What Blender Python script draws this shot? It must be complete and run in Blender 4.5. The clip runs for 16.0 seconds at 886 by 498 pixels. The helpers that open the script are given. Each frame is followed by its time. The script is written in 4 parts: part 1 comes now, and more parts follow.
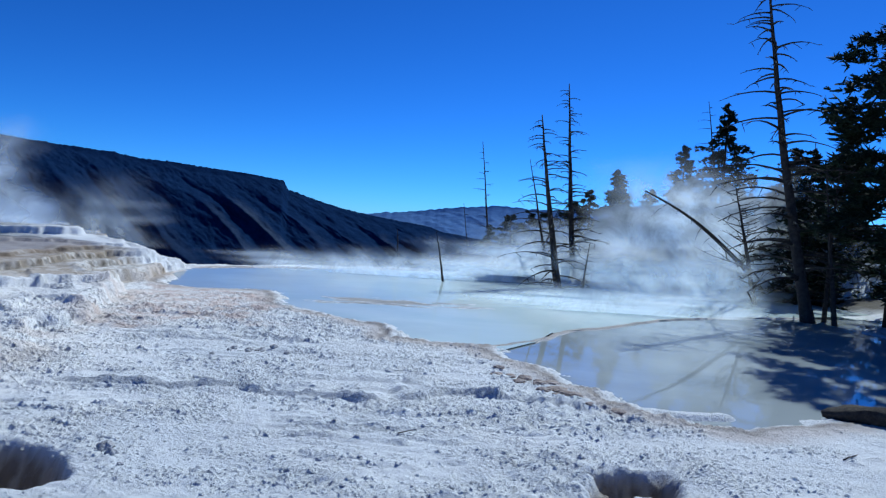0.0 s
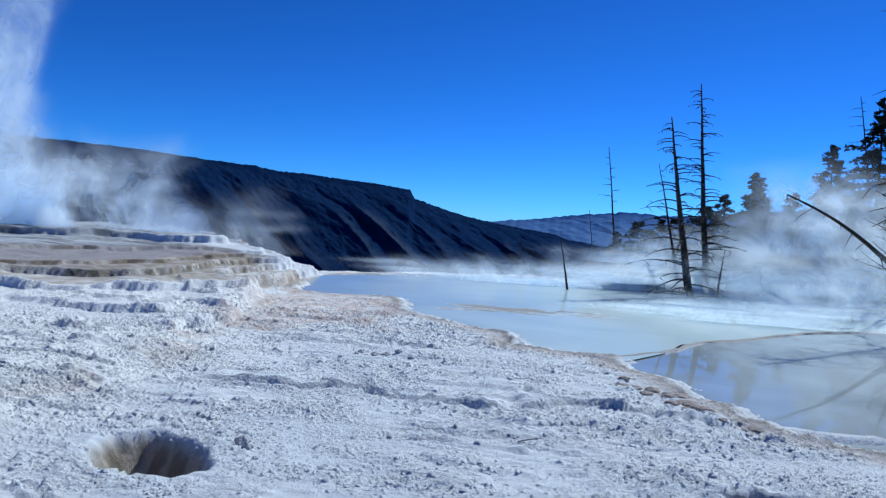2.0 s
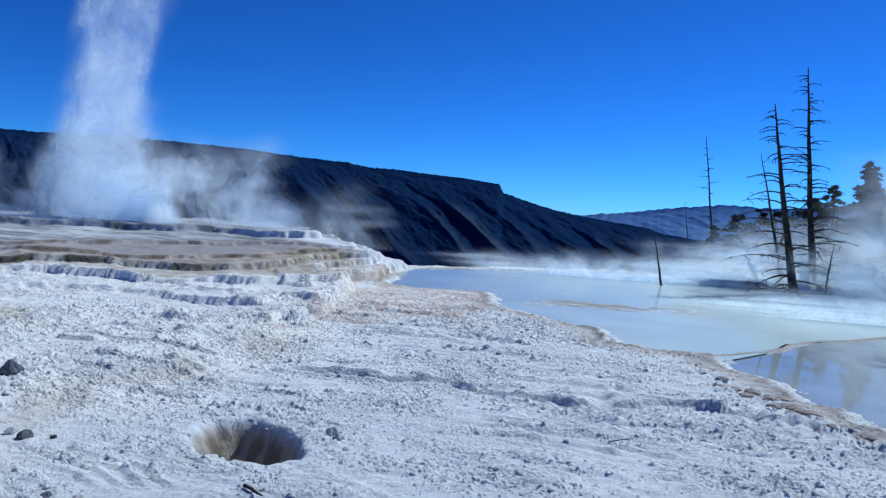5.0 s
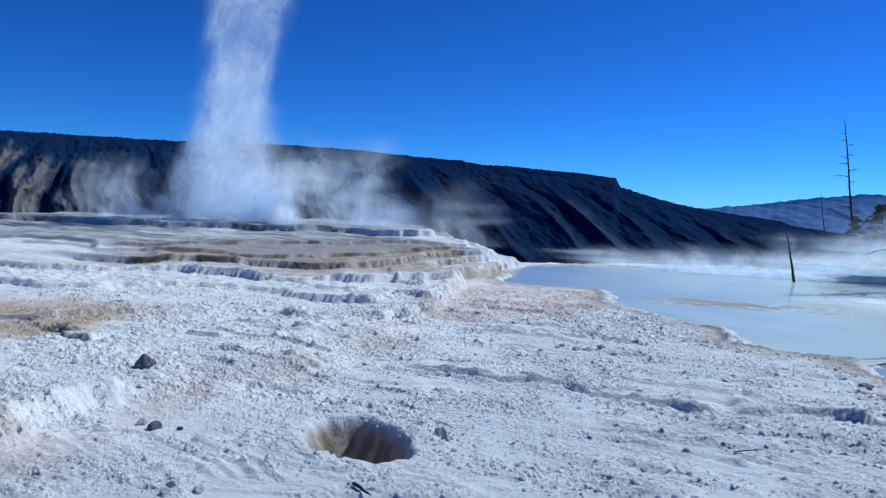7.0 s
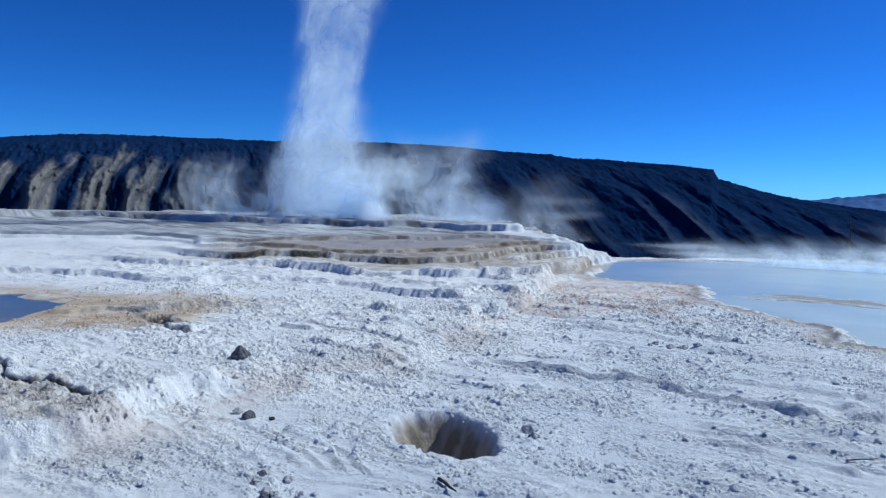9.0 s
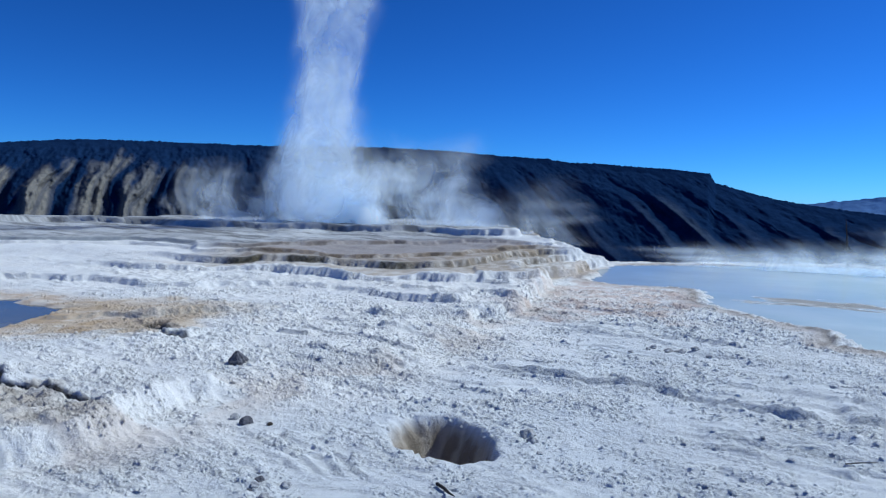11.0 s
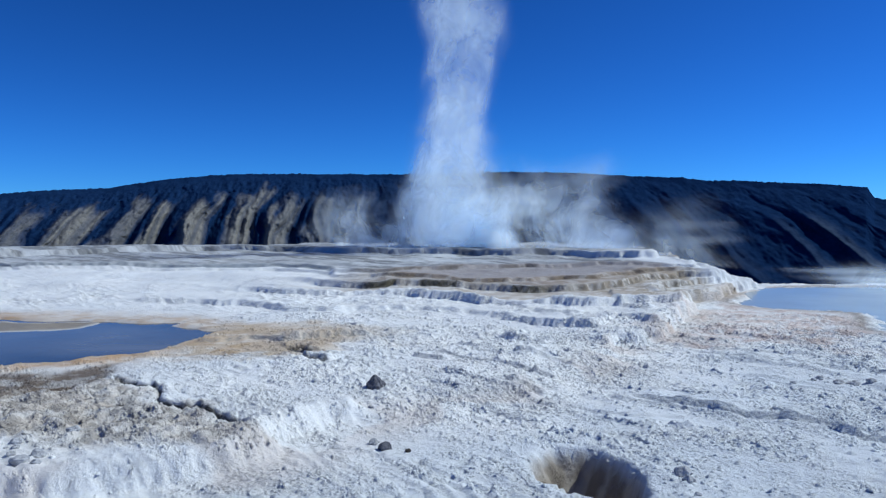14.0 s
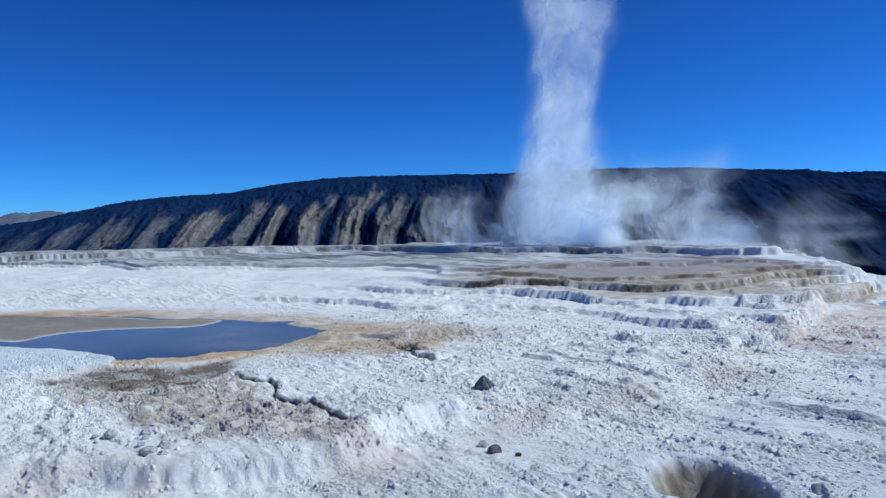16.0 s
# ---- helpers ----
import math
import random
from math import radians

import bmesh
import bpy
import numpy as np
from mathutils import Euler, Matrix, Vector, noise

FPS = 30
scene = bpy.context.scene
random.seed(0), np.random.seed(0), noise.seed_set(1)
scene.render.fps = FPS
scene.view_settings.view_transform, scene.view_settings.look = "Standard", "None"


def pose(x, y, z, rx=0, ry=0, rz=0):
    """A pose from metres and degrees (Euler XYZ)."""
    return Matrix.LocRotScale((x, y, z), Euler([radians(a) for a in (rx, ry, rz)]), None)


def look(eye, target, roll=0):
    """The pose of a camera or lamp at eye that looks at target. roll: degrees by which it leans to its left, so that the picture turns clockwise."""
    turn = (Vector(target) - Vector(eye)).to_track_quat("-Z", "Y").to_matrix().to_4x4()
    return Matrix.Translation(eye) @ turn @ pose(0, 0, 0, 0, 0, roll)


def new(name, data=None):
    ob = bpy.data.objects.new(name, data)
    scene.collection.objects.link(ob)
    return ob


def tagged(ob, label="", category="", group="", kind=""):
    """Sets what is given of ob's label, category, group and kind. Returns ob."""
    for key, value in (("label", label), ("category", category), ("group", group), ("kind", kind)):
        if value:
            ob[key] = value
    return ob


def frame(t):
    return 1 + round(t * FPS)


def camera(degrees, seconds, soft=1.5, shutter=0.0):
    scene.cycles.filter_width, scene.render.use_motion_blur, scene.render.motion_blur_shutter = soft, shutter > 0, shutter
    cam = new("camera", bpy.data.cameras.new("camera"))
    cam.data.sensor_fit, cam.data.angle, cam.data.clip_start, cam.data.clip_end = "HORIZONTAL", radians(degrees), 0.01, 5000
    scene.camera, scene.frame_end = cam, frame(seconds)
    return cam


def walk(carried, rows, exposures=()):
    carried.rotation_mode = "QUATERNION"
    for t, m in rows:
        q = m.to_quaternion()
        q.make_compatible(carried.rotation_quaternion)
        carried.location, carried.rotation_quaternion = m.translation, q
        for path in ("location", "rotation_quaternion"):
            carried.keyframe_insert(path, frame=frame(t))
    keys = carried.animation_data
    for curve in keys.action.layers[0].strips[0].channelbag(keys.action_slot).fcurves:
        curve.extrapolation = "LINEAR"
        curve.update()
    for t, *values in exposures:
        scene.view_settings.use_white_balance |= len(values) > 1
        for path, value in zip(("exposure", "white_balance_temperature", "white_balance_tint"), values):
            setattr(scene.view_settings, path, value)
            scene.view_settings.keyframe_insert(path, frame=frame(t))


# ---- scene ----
EXPOSURES = [(0.0, -0.48, 5720, 0), (5.5, -0.50, 5700, 0), (9.0, -0.53, 5760, 0), (12.0, -0.53, 5820, 0), (16.0, -0.48, 5880, 0)]
cam = camera(64.52, 16.0, soft=1.3)
ROWS = [
    (0.0, -0.000, -0.000, 2.200, 87.72, -3.80, -1.48),
    (0.5, 0.015, -0.004, 2.204, 87.70, -3.77, 0.32),
    (1.0, 0.038, 0.004, 2.202, 87.46, -3.50, 2.89),
    (1.5, 0.043, 0.010, 2.201, 87.46, -3.41, 5.80),
    (2.0, 0.039, 0.010, 2.193, 87.72, -3.37, 8.66),
    (2.5, 0.063, 0.005, 2.199, 87.18, -3.35, 10.50),
    (3.0, 0.075, 0.007, 2.198, 87.57, -3.13, 12.15),
    (5.5, 0.024, 0.086, 2.201, 86.62, -2.88, 17.71),
    (6.0, 0.007, 0.137, 2.200, 86.55, -2.63, 20.23),
    (6.5, 0.022, 0.164, 2.202, 86.30, -2.18, 22.57),
    (7.0, 0.057, 0.205, 2.205, 86.24, -1.81, 25.16),
    (7.5, 0.030, 0.214, 2.208, 86.15, -1.85, 26.02),
    (8.0, 0.044, 0.239, 2.207, 85.80, -1.69, 28.00),
    (8.5, 0.052, 0.278, 2.196, 85.89, -1.16, 31.15),
    (9.0, 0.041, 0.297, 2.190, 85.66, -1.12, 32.38),
    (11.5, 0.036, 0.298, 2.189, 86.16, -1.00, 32.17),
    (12.0, 0.023, 0.311, 2.185, 86.23, -0.80, 33.02),
    (12.5, 0.005, 0.336, 2.188, 85.83, -0.66, 34.18),
    (13.0, -0.029, 0.364, 2.180, 85.66, -0.59, 35.81),
    (13.5, -0.064, 0.400, 2.173, 86.80, -0.19, 38.22),
    (14.0, -0.166, 0.426, 2.158, 87.95, 0.32, 42.57),
    (14.5, -0.210, 0.443, 2.142, 88.79, 0.49, 44.65),
    (15.0, -0.244, 0.472, 2.142, 88.11, 0.67, 46.80),
    (15.5, -0.271, 0.496, 2.140, 87.73, 0.83, 49.13),
    (16.0, -0.287, 0.512, 2.148, 87.99, 1.10, 51.19),
]
walk(cam, [(t, pose(x, y, z, rx, ry, rz)) for t, x, y, z, rx, ry, rz in ROWS], EXPOSURES)

# -- world --
SUN_AZ, SUN_EL = radians(37), radians(46)
world = bpy.data.worlds.new("sky")
scene.world = world
world.use_nodes = True
wn = world.node_tree
sky = wn.nodes.new("ShaderNodeTexSky")
sky.sky_type = "NISHITA"
sky.sun_disc = False
sky.sun_elevation, sky.sun_rotation = SUN_EL, SUN_AZ
sky.altitude, sky.air_density, sky.dust_density, sky.ozone_density = 3000, 0.95, 0.6, 6.0
wn.nodes["Background"].inputs["Strength"].default_value = 0.105
deep = wn.nodes.new("ShaderNodeGamma")
deep.inputs["Gamma"].default_value = 1.35
wn.links.new(sky.outputs[0], deep.inputs["Color"])
vivid = wn.nodes.new("ShaderNodeMix")
vivid.data_type, vivid.blend_type = "RGBA", "MULTIPLY"
vivid.inputs[0].default_value = 1.0
vivid.inputs[7].default_value = (0.25, 0.49, 0.78, 1)
wn.links.new(deep.outputs[0], vivid.inputs[6])
wn.links.new(vivid.outputs[2], wn.nodes["Background"].inputs["Color"])
sun = new("sun", bpy.data.lights.new("sun", "SUN"))
sun.data.energy, sun.data.angle, sun.data.color = 4.5, radians(0.55), (1.0, 0.98, 0.95)
sun_way = Vector((math.sin(SUN_AZ) * math.cos(SUN_EL), math.cos(SUN_AZ) * math.cos(SUN_EL), math.sin(SUN_EL)))
sun.matrix_world = look(sun_way * 100, (0, 0, 0))


# -- materials --
class Nodes:
    """A short hand for node trees."""

    def __init__(self, name):
        self.mat = bpy.data.materials.new(name)
        self.mat.use_nodes = True
        self.tree = self.mat.node_tree
        self.bsdf = self.tree.nodes["Principled BSDF"]
        self.out = self.tree.nodes["Material Output"]

    def add(self, kind, **inputs):
        n = self.tree.nodes.new(kind)
        for key, value in inputs.items():
            self.put(n.inputs[key.replace("_", " ")], value)
        return n

    def put(self, socket, value):
        if isinstance(value, bpy.types.NodeSocket):
            self.tree.links.new(value, socket)
        else:
            socket.default_value = value

    def noise(self, scale, detail=6, rough=0.6, vector=None, distortion=0.0):
        n = self.add("ShaderNodeTexNoise", Scale=scale, Detail=detail, Roughness=rough, Distortion=distortion)
        if vector is not None:
            self.put(n.inputs["Vector"], vector)
        return n.outputs["Fac"]

    def coords(self):
        return self.add("ShaderNodeTexCoord").outputs["Object"]

    def ramp(self, fac, stops):
        n = self.tree.nodes.new("ShaderNodeValToRGB")
        while len(n.color_ramp.elements) < len(stops):
            n.color_ramp.elements.new(0.5)
        for e, (p, c) in zip(n.color_ramp.elements, stops):
            e.position, e.color = p, (*c, 1)
        self.put(n.inputs["Fac"], fac)
        return n.outputs["Color"]

    def mix(self, fac, a, b, blend="MIX"):
        n = self.tree.nodes.new("ShaderNodeMix")
        n.data_type, n.blend_type = "RGBA", blend
        self.put(n.inputs[0], fac)
        self.put(n.inputs[6], a)
        self.put(n.inputs[7], b)
        return n.outputs[2]

    def bump(self, height, strength, distance, normal=None):
        n = self.add("ShaderNodeBump", Height=height, Strength=strength, Distance=distance)
        if normal is not None:
            self.put(n.inputs["Normal"], normal)
        self.put(self.bsdf.inputs["Normal"], n.outputs["Normal"])
        return n.outputs["Normal"]

    def math(self, op, a, b=0.0):
        n = self.tree.nodes.new("ShaderNodeMath")
        n.operation = op
        self.put(n.inputs[0], a)
        self.put(n.inputs[1], b)
        return n.outputs[0]

    def base(self, color, rough, spec=0.3):
        self.put(self.bsdf.inputs["Base Color"], color)
        self.put(self.bsdf.inputs["Roughness"], rough)
        self.bsdf.inputs["Specular IOR Level"].default_value = spec
        return self.mat


def grey(v):
    return (v, v, v)


def make_travertine():
    m = Nodes("travertine")
    p = m.coords()
    tint = m.add("ShaderNodeVertexColor")
    tint.layer_name = "tint"
    big = m.ramp(m.noise(0.8, 5, 0.6, p), [(0.3, (0.91, 0.93, 0.95)), (0.7, (1.0, 1.0, 1.0))])
    # dark specks put the crust's tiny shadows into its colour
    speck_shade = m.ramp(m.noise(14, 9, 0.85, p), [(0.36, (0.62, 0.61, 0.60)), (0.42, (0.97, 0.97, 0.96)), (0.5, (1, 1, 1))])
    c = m.mix(1.0, tint.outputs["Color"], big, "MULTIPLY")
    c = m.mix(0.8, c, speck_shade, "MULTIPLY")
    where = m.ramp(m.noise(0.9, 8, 0.7, p, 0.5), [(0.42, grey(0)), (0.66, grey(1))])
    # smaller specks paint pit shadows where the crust is rough
    pit_shade = m.ramp(m.noise(26, 5, 0.7, p, 0.8), [(0.40, grey(1)), (0.47, grey(0))])
    c = m.mix(m.math("MULTIPLY", m.math("MULTIPLY", where, pit_shade), 0.45), c, (0.40, 0.40, 0.42, 1))
    coarse = m.math("ADD", m.math("MULTIPLY", where, 0.35), 0.5)
    n1 = m.bump(m.math("MULTIPLY", m.noise(13, 12, 0.78, p, 0.4), coarse), 0.7, 0.035)
    grit = m.add("ShaderNodeTexVoronoi", Scale=21.0)
    m.put(grit.inputs["Vector"], p)
    knobs = m.math("MULTIPLY", m.math("SUBTRACT", 1.0, grit.outputs["Distance"]), where)
    n2 = m.bump(knobs, 0.7, 0.028, n1)
    m.bump(m.math("MULTIPLY", m.noise(55, 8, 0.8, p, 0.5), coarse), 0.9, 0.014, n2)
    return m.base(c, 0.85, 0.25)


def make_plain(name, stops, scale, rough, bump_scale=30.0, bump=0.4, depth=0.01, spec=0.3, distortion=0.0):
    m = Nodes(name)
    p = m.coords()
    c = m.ramp(m.noise(scale, 7, 0.65, p, distortion), stops)
    m.bump(m.noise(bump_scale, 6, 0.65, p), bump, depth)
    return m.base(c, rough, spec)


def make_water(name, shallow, deep, rough=0.03, wave=0.15, spec=0.5):
    m = Nodes(name)
    p = m.coords()
    c = m.ramp(m.noise(0.25, 4, 0.55, p, 0.8), [(0.35, deep), (0.65, shallow)])
    m.bump(m.noise(3.0, 3, 0.5, p), wave, 0.01)
    m.bsdf.inputs["IOR"].default_value = 1.33
    return m.base(c, rough, spec)


def make_milky(name, shallow, deep, rough, wave, spec):
    """Milky over most of the pool, grey towards the end beside the mound."""
    m = Nodes(name)
    p = m.coords()
    c = m.ramp(m.noise(0.25, 4, 0.55, p, 0.8), [(0.35, deep), (0.65, shallow)])
    axes = m.add("ShaderNodeSeparateXYZ")
    m.put(axes.inputs[0], p)
    way = m.math("ADD", m.math("MULTIPLY", axes.outputs["X"], 0.1), m.math("MULTIPLY", m.noise(0.3, 4, 0.6, p), 0.5))
    turbid = m.ramp(m.math("ADD", way, 0.52), [(0.1, grey(0)), (0.85, grey(1))])
    c = m.mix(turbid, (0.36, 0.40, 0.41, 1), c)
    m.bump(m.noise(3.0, 3, 0.5, p), wave, 0.01)
    m.bsdf.inputs["IOR"].default_value = 1.33
    return m.base(c, rough, spec)


def make_mountain(name="mountain_rock", low=(0.62, 0.66, 0.7), relief=3.5):
    m = Nodes(name)
    p = m.coords()
    tint = m.add("ShaderNodeVertexColor")
    tint.layer_name = "tint"
    c = m.mix(0.85, tint.outputs["Color"], m.ramp(m.noise(0.035, 9, 0.7, p), [(0.36, low), (0.6, (1.15, 1.12, 1.08))]), "MULTIPLY")
    m.bump(m.noise(0.05, 10, 0.75, p), 0.9, relief)
    return m.base(c, 1.0, 0.0)


def make_steam():
    m = Nodes("steam")
    p = m.coords()
    dens = m.add("ShaderNodeAttribute")
    dens.attribute_name = "thickness"
    n = m.noise(0.5, 8, 0.58, p, 0.6)
    shaped = m.ramp(n, [(0.40, grey(0)), (0.60, grey(1))])
    full = m.math("ADD", m.math("MULTIPLY", shaped, 0.72), 0.28)
    a = m.math("MULTIPLY", dens.outputs["Fac"], full)
    clear = m.add("ShaderNodeBsdfTransparent")
    d = m.add("ShaderNodeBsdfDiffuse", Color=(0.53, 0.575, 0.605, 1))
    tr = m.add("ShaderNodeBsdfTranslucent", Color=(0.53, 0.575, 0.605, 1))
    body = m.add("ShaderNodeAddShader")
    m.put(body.inputs[0], d.outputs[0])
    m.put(body.inputs[1], tr.outputs[0])
    mixed = m.add("ShaderNodeMixShader", Fac=a)
    m.put(mixed.inputs[1], clear.outputs[0])
    m.put(mixed.inputs[2], body.outputs[0])
    m.put(m.out.inputs["Surface"], mixed.outputs[0])
    return m.mat


TRAVERTINE = make_travertine()
MOUNTAIN = make_mountain()
# low contrast, for far rock whose tint already carries the haze
HAZE_TINTED = make_mountain("haze_tinted_rock", (0.8, 0.85, 0.9), 2.0)
STEAM = make_steam()
DEADWOOD = make_plain("dead_wood", [(0.3, (0.022, 0.018, 0.016)), (0.7, (0.07, 0.06, 0.052))], 9, 0.9, 40, 0.6)
BARK = make_plain("bark", [(0.3, (0.02, 0.014, 0.01)), (0.7, (0.06, 0.045, 0.033))], 12, 0.95, 30, 0.8)
NEEDLES = make_plain("needles", [(0.3, (0.008, 0.016, 0.009)), (0.7, (0.03, 0.048, 0.022))], 3, 0.8, 30, 0.3)
DARKROCK = make_plain("grey_stone", [(0.3, (0.07, 0.07, 0.085)), (0.7, (0.2, 0.2, 0.22))], 14, 0.9, 40, 0.8, 0.02)
MILKY = make_milky("milky_water", (0.72, 0.81, 0.77), (0.55, 0.68, 0.66), 0.10, 0.12, 0.03)
CLEAR = make_water("grey_water", (0.46, 0.51, 0.51), (0.35, 0.40, 0.41), 0.03, 0.10, 0.45)
BLUE = make_water("blue_water", (0.20, 0.20, 0.18), (0.08, 0.09, 0.09), 0.10, 0.3, 0.24)


# -- shapes in plan --
def lattice(ix, iy, seed):
    h = (ix.astype(np.int64) * 374761393 + iy.astype(np.int64) * 668265263 + seed * 974634777) & 0x7FFFFFFF
    h = ((h ^ (h >> 13)) * 1274126177) & 0x7FFFFFFF
    return ((h ^ (h >> 16)) & 0xFFFF) / 65535.0


def vnoise(x, y, seed=0):
    """Smooth value noise, -1 to 1."""
    ix, iy = np.floor(x), np.floor(y)
    fx, fy = x - ix, y - iy
    fx, fy = fx * fx * fx * (fx * (fx * 6 - 15) + 10), fy * fy * fy * (fy * (fy * 6 - 15) + 10)
    a, b = lattice(ix, iy, seed), lattice(ix + 1, iy, seed)
    c, d = lattice(ix, iy + 1, seed), lattice(ix + 1, iy + 1, seed)
    return 2 * ((a + (b - a) * fx) * (1 - fy) + (c + (d - c) * fx) * fy) - 1


def fbm(x, y, octaves, seed=0, gain=0.5):
    total, amp = np.zeros_like(x), 1.0
    for k in range(octaves):
        total += amp * vnoise(x * 0.8 - y * 0.6, x * 0.6 + y * 0.8, seed + k)
        x, y, amp = x * 2.03 + 17.1, y * 2.03 - 9.7, amp * gain
    return total


def pebbles(x, y, seed):
    """Distance to the nearest of scattered points, one to each unit cell, and that point's own random number."""
    ix, iy = np.floor(x), np.floor(y)
    best, pick = np.full(x.shape, 9.0), np.zeros(x.shape)
    for dx in (-1, 0, 1):
        for dy in (-1, 0, 1):
            cx, cy = ix + dx, iy + dy
            d = np.hypot(cx + 0.15 + 0.7 * lattice(cx, cy, seed) - x, cy + 0.15 + 0.7 * lattice(cx, cy, seed + 1) - y)
            near = d < best
            best = np.where(near, d, best)
            pick = np.where(near, lattice(cx, cy, seed + 2), pick)
    return best, pick


def smooth(a, b, v):
    t = np.clip((v - a) / (b - a), 0, 1)
    return t * t * (3 - 2 * t)


def beside(x, y, pts, margin=4.0):
    """Which places lie near the points' box."""
    px, py = [p[0] for p in pts], [p[1] for p in pts]
    return (x > min(px) - margin) & (x < max(px) + margin) & (y > min(py) - margin) & (y < max(py) + margin)


def line_distance(x, y, pts):
    """Distance to an open line, positive on its left, and how far along the line the nearest point lies. Far away it stays at 9."""
    full, part_way = np.full(x.shape, 9.0), np.zeros(x.shape)
    pick = beside(x, y, pts)
    x, y = x[pick], y[pick]
    best, side, along = np.full(x.shape, 1e9), np.zeros(x.shape), np.zeros(x.shape)
    n = len(pts) - 1
    for k in range(n):
        (ax, ay), (bx, by) = pts[k], pts[k + 1]
        dx, dy = bx - ax, by - ay
        u = np.clip(((x - ax) * dx + (y - ay) * dy) / (dx * dx + dy * dy), 0, 1)
        d = np.hypot(x - ax - u * dx, y - ay - u * dy)
        near = d < best
        best = np.where(near, d, best)
        side = np.where(near, dx * (y - ay) - dy * (x - ax), side)
        along = np.where(near, (k + u) / n, along)
    full[pick], part_way[pick] = best * np.where(side >= 0, 1, -1), along
    return full, part_way


def area_distance(x, y, pts):
    """Distance to the outline of an area, positive inside. Far away it stays at -9."""
    d, _ = line_distance(x, y, pts + pts[:1])
    pick = beside(x, y, pts, 0)
    x, y = x[pick], y[pick]
    inside = np.zeros(x.shape, bool)
    for k in range(len(pts)):
        (ax, ay), (bx, by) = pts[k - 1], pts[k]
        if ay != by:
            inside ^= ((ay > y) != (by > y)) & (x < (bx - ax) * (y - ay) / (by - ay) + ax)
    out = -np.abs(d)
    out[pick] = np.abs(out[pick]) * np.where(inside, 1, -1)
    return out


# -- the plan --
POOL = [(-7.35, 19.30), (-6.30, 18.60), (-4.10, 18.90), (-3.53, 16.50), (-2.77, 15.80), (-1.89, 14.77), (-1.19, 14.25), (-0.74, 14.30),
        (-0.56, 13.40), (-0.60, 12.79), (-0.31, 12.60), (0.23, 12.55), (1.25, 12.62), (1.34, 11.45), (1.82, 10.92), (1.93, 9.81),
        (2.38, 9.55), (2.32, 8.91), (2.75, 8.40), (3.31, 8.04), (3.88, 7.82), (4.30, 8.01), (5.06, 8.50), (6.12, 8.86),
        (8.35, 10.68), (11.16, 13.81), (12.24, 17.13), (12.08, 18.33), (14.31, 20.44), (16.74, 24.38), (15.82, 30.85), (10.75, 31.87),
        (2.59, 31.00), (-1.12, 30.24), (-4.39, 27.98), (-6.90, 26.20), (-8.05, 24.70), (-7.95, 22.60), (-7.60, 21.00)]
RIM = [(1.30, 12.75), (2.33, 13.54), (2.83, 14.77), (3.67, 15.57), (4.88, 16.67), (6.27, 18.13), (8.04, 19.44), (11.53, 20.93)]
FLATS = [(-2.76, 18.04), (-1.41, 19.17), (0.25, 19.00), (1.72, 18.58), (0.55, 18.20), (-1.24, 17.68)]
HOLE_A = [(-3.84, 5.62), (-3.60, 5.28), (-3.25, 5.17), (-2.98, 5.12), (-2.72, 5.18), (-2.58, 5.45), (-2.86, 5.78), (-3.18, 6.02), (-3.57, 6.14), (-3.84, 5.95)]
HOLE_B = [(1.58, 5.60), (1.62, 6.18), (1.95, 6.36), (2.40, 6.40), (2.52, 6.10), (2.36, 5.70)]
BENCH = [(-8.30, 22.6), (-8.00, 21.0), (-7.70, 19.5), (-8.05, 18.6), (-7.30, 17.0), (-7.00, 16.0), (-6.60, 14.6), (-6.18, 13.2), (-5.96, 12.31), (-6.02, 11.78),
         (-6.31, 11.55), (-6.26, 11.14), (-5.60, 9.76), (-5.38, 7.72), (-5.41, 6.58), (-5.85, 5.72), (-6.12, 5.05), (-6.00, 4.45), (-5.82, 4.12),
         (-5.70, 3.65), (-5.76, 3.20), (-5.95, 2.75), (-6.20, 2.40), (-6.70, 1.90), (-7.15, 0.88), (-9.0, -4.0), (-90, -30), (-90, 40), (-45, 48), (-20, 42), (-11.1, 27.0), (-9.2, 25.4), (-8.35, 24.3)]
STEP_A = [(-8.38, 22.6), (-8.12, 21.0), (-7.88, 19.4), (-8.20, 18.6), (-7.48, 17.1), (-7.08, 16.1), (-6.78, 15.0), (-6.38, 13.25), (-6.90, 13.44), (-7.36, 13.41), (-7.22, 12.6),
          (-7.09, 12.13), (-8.01, 11.69), (-8.99, 12.09), (-10.2, 12.3), (-11.4, 11.9), (-12.2, 11.0), (-12.6, 10.3), (-13.4, 9.63), (-14.3, 9.8),
          (-15.2, 9.5), (-18.0, 8.2), (-22.4, 5.4), (-90, -12), (-90, 40), (-45, 48), (-20, 42), (-11.2, 26.9), (-9.3, 25.3), (-8.45, 24.2)]
STEP_B = [(-8.90, 22.45), (-9.15, 21.5), (-9.15, 19.8), (-8.60, 17.8), (-7.75, 16.8), (-7.13, 16.07), (-7.35, 15.73), (-7.78, 15.38), (-8.20, 14.88), (-8.55, 14.30),
          (-9.29, 13.97), (-9.71, 13.63), (-10.8, 13.4), (-12.0, 13.6), (-13.4, 13.4), (-14.2, 12.75), (-14.8, 12.1), (-15.9, 11.4), (-18.3, 10.9),
          (-20.4, 9.9), (-26.0, 6.0), (-90, -6), (-90, 40), (-45, 48), (-20, 42), (-11.4, 26.8), (-9.6, 25.0), (-8.86, 23.9)]
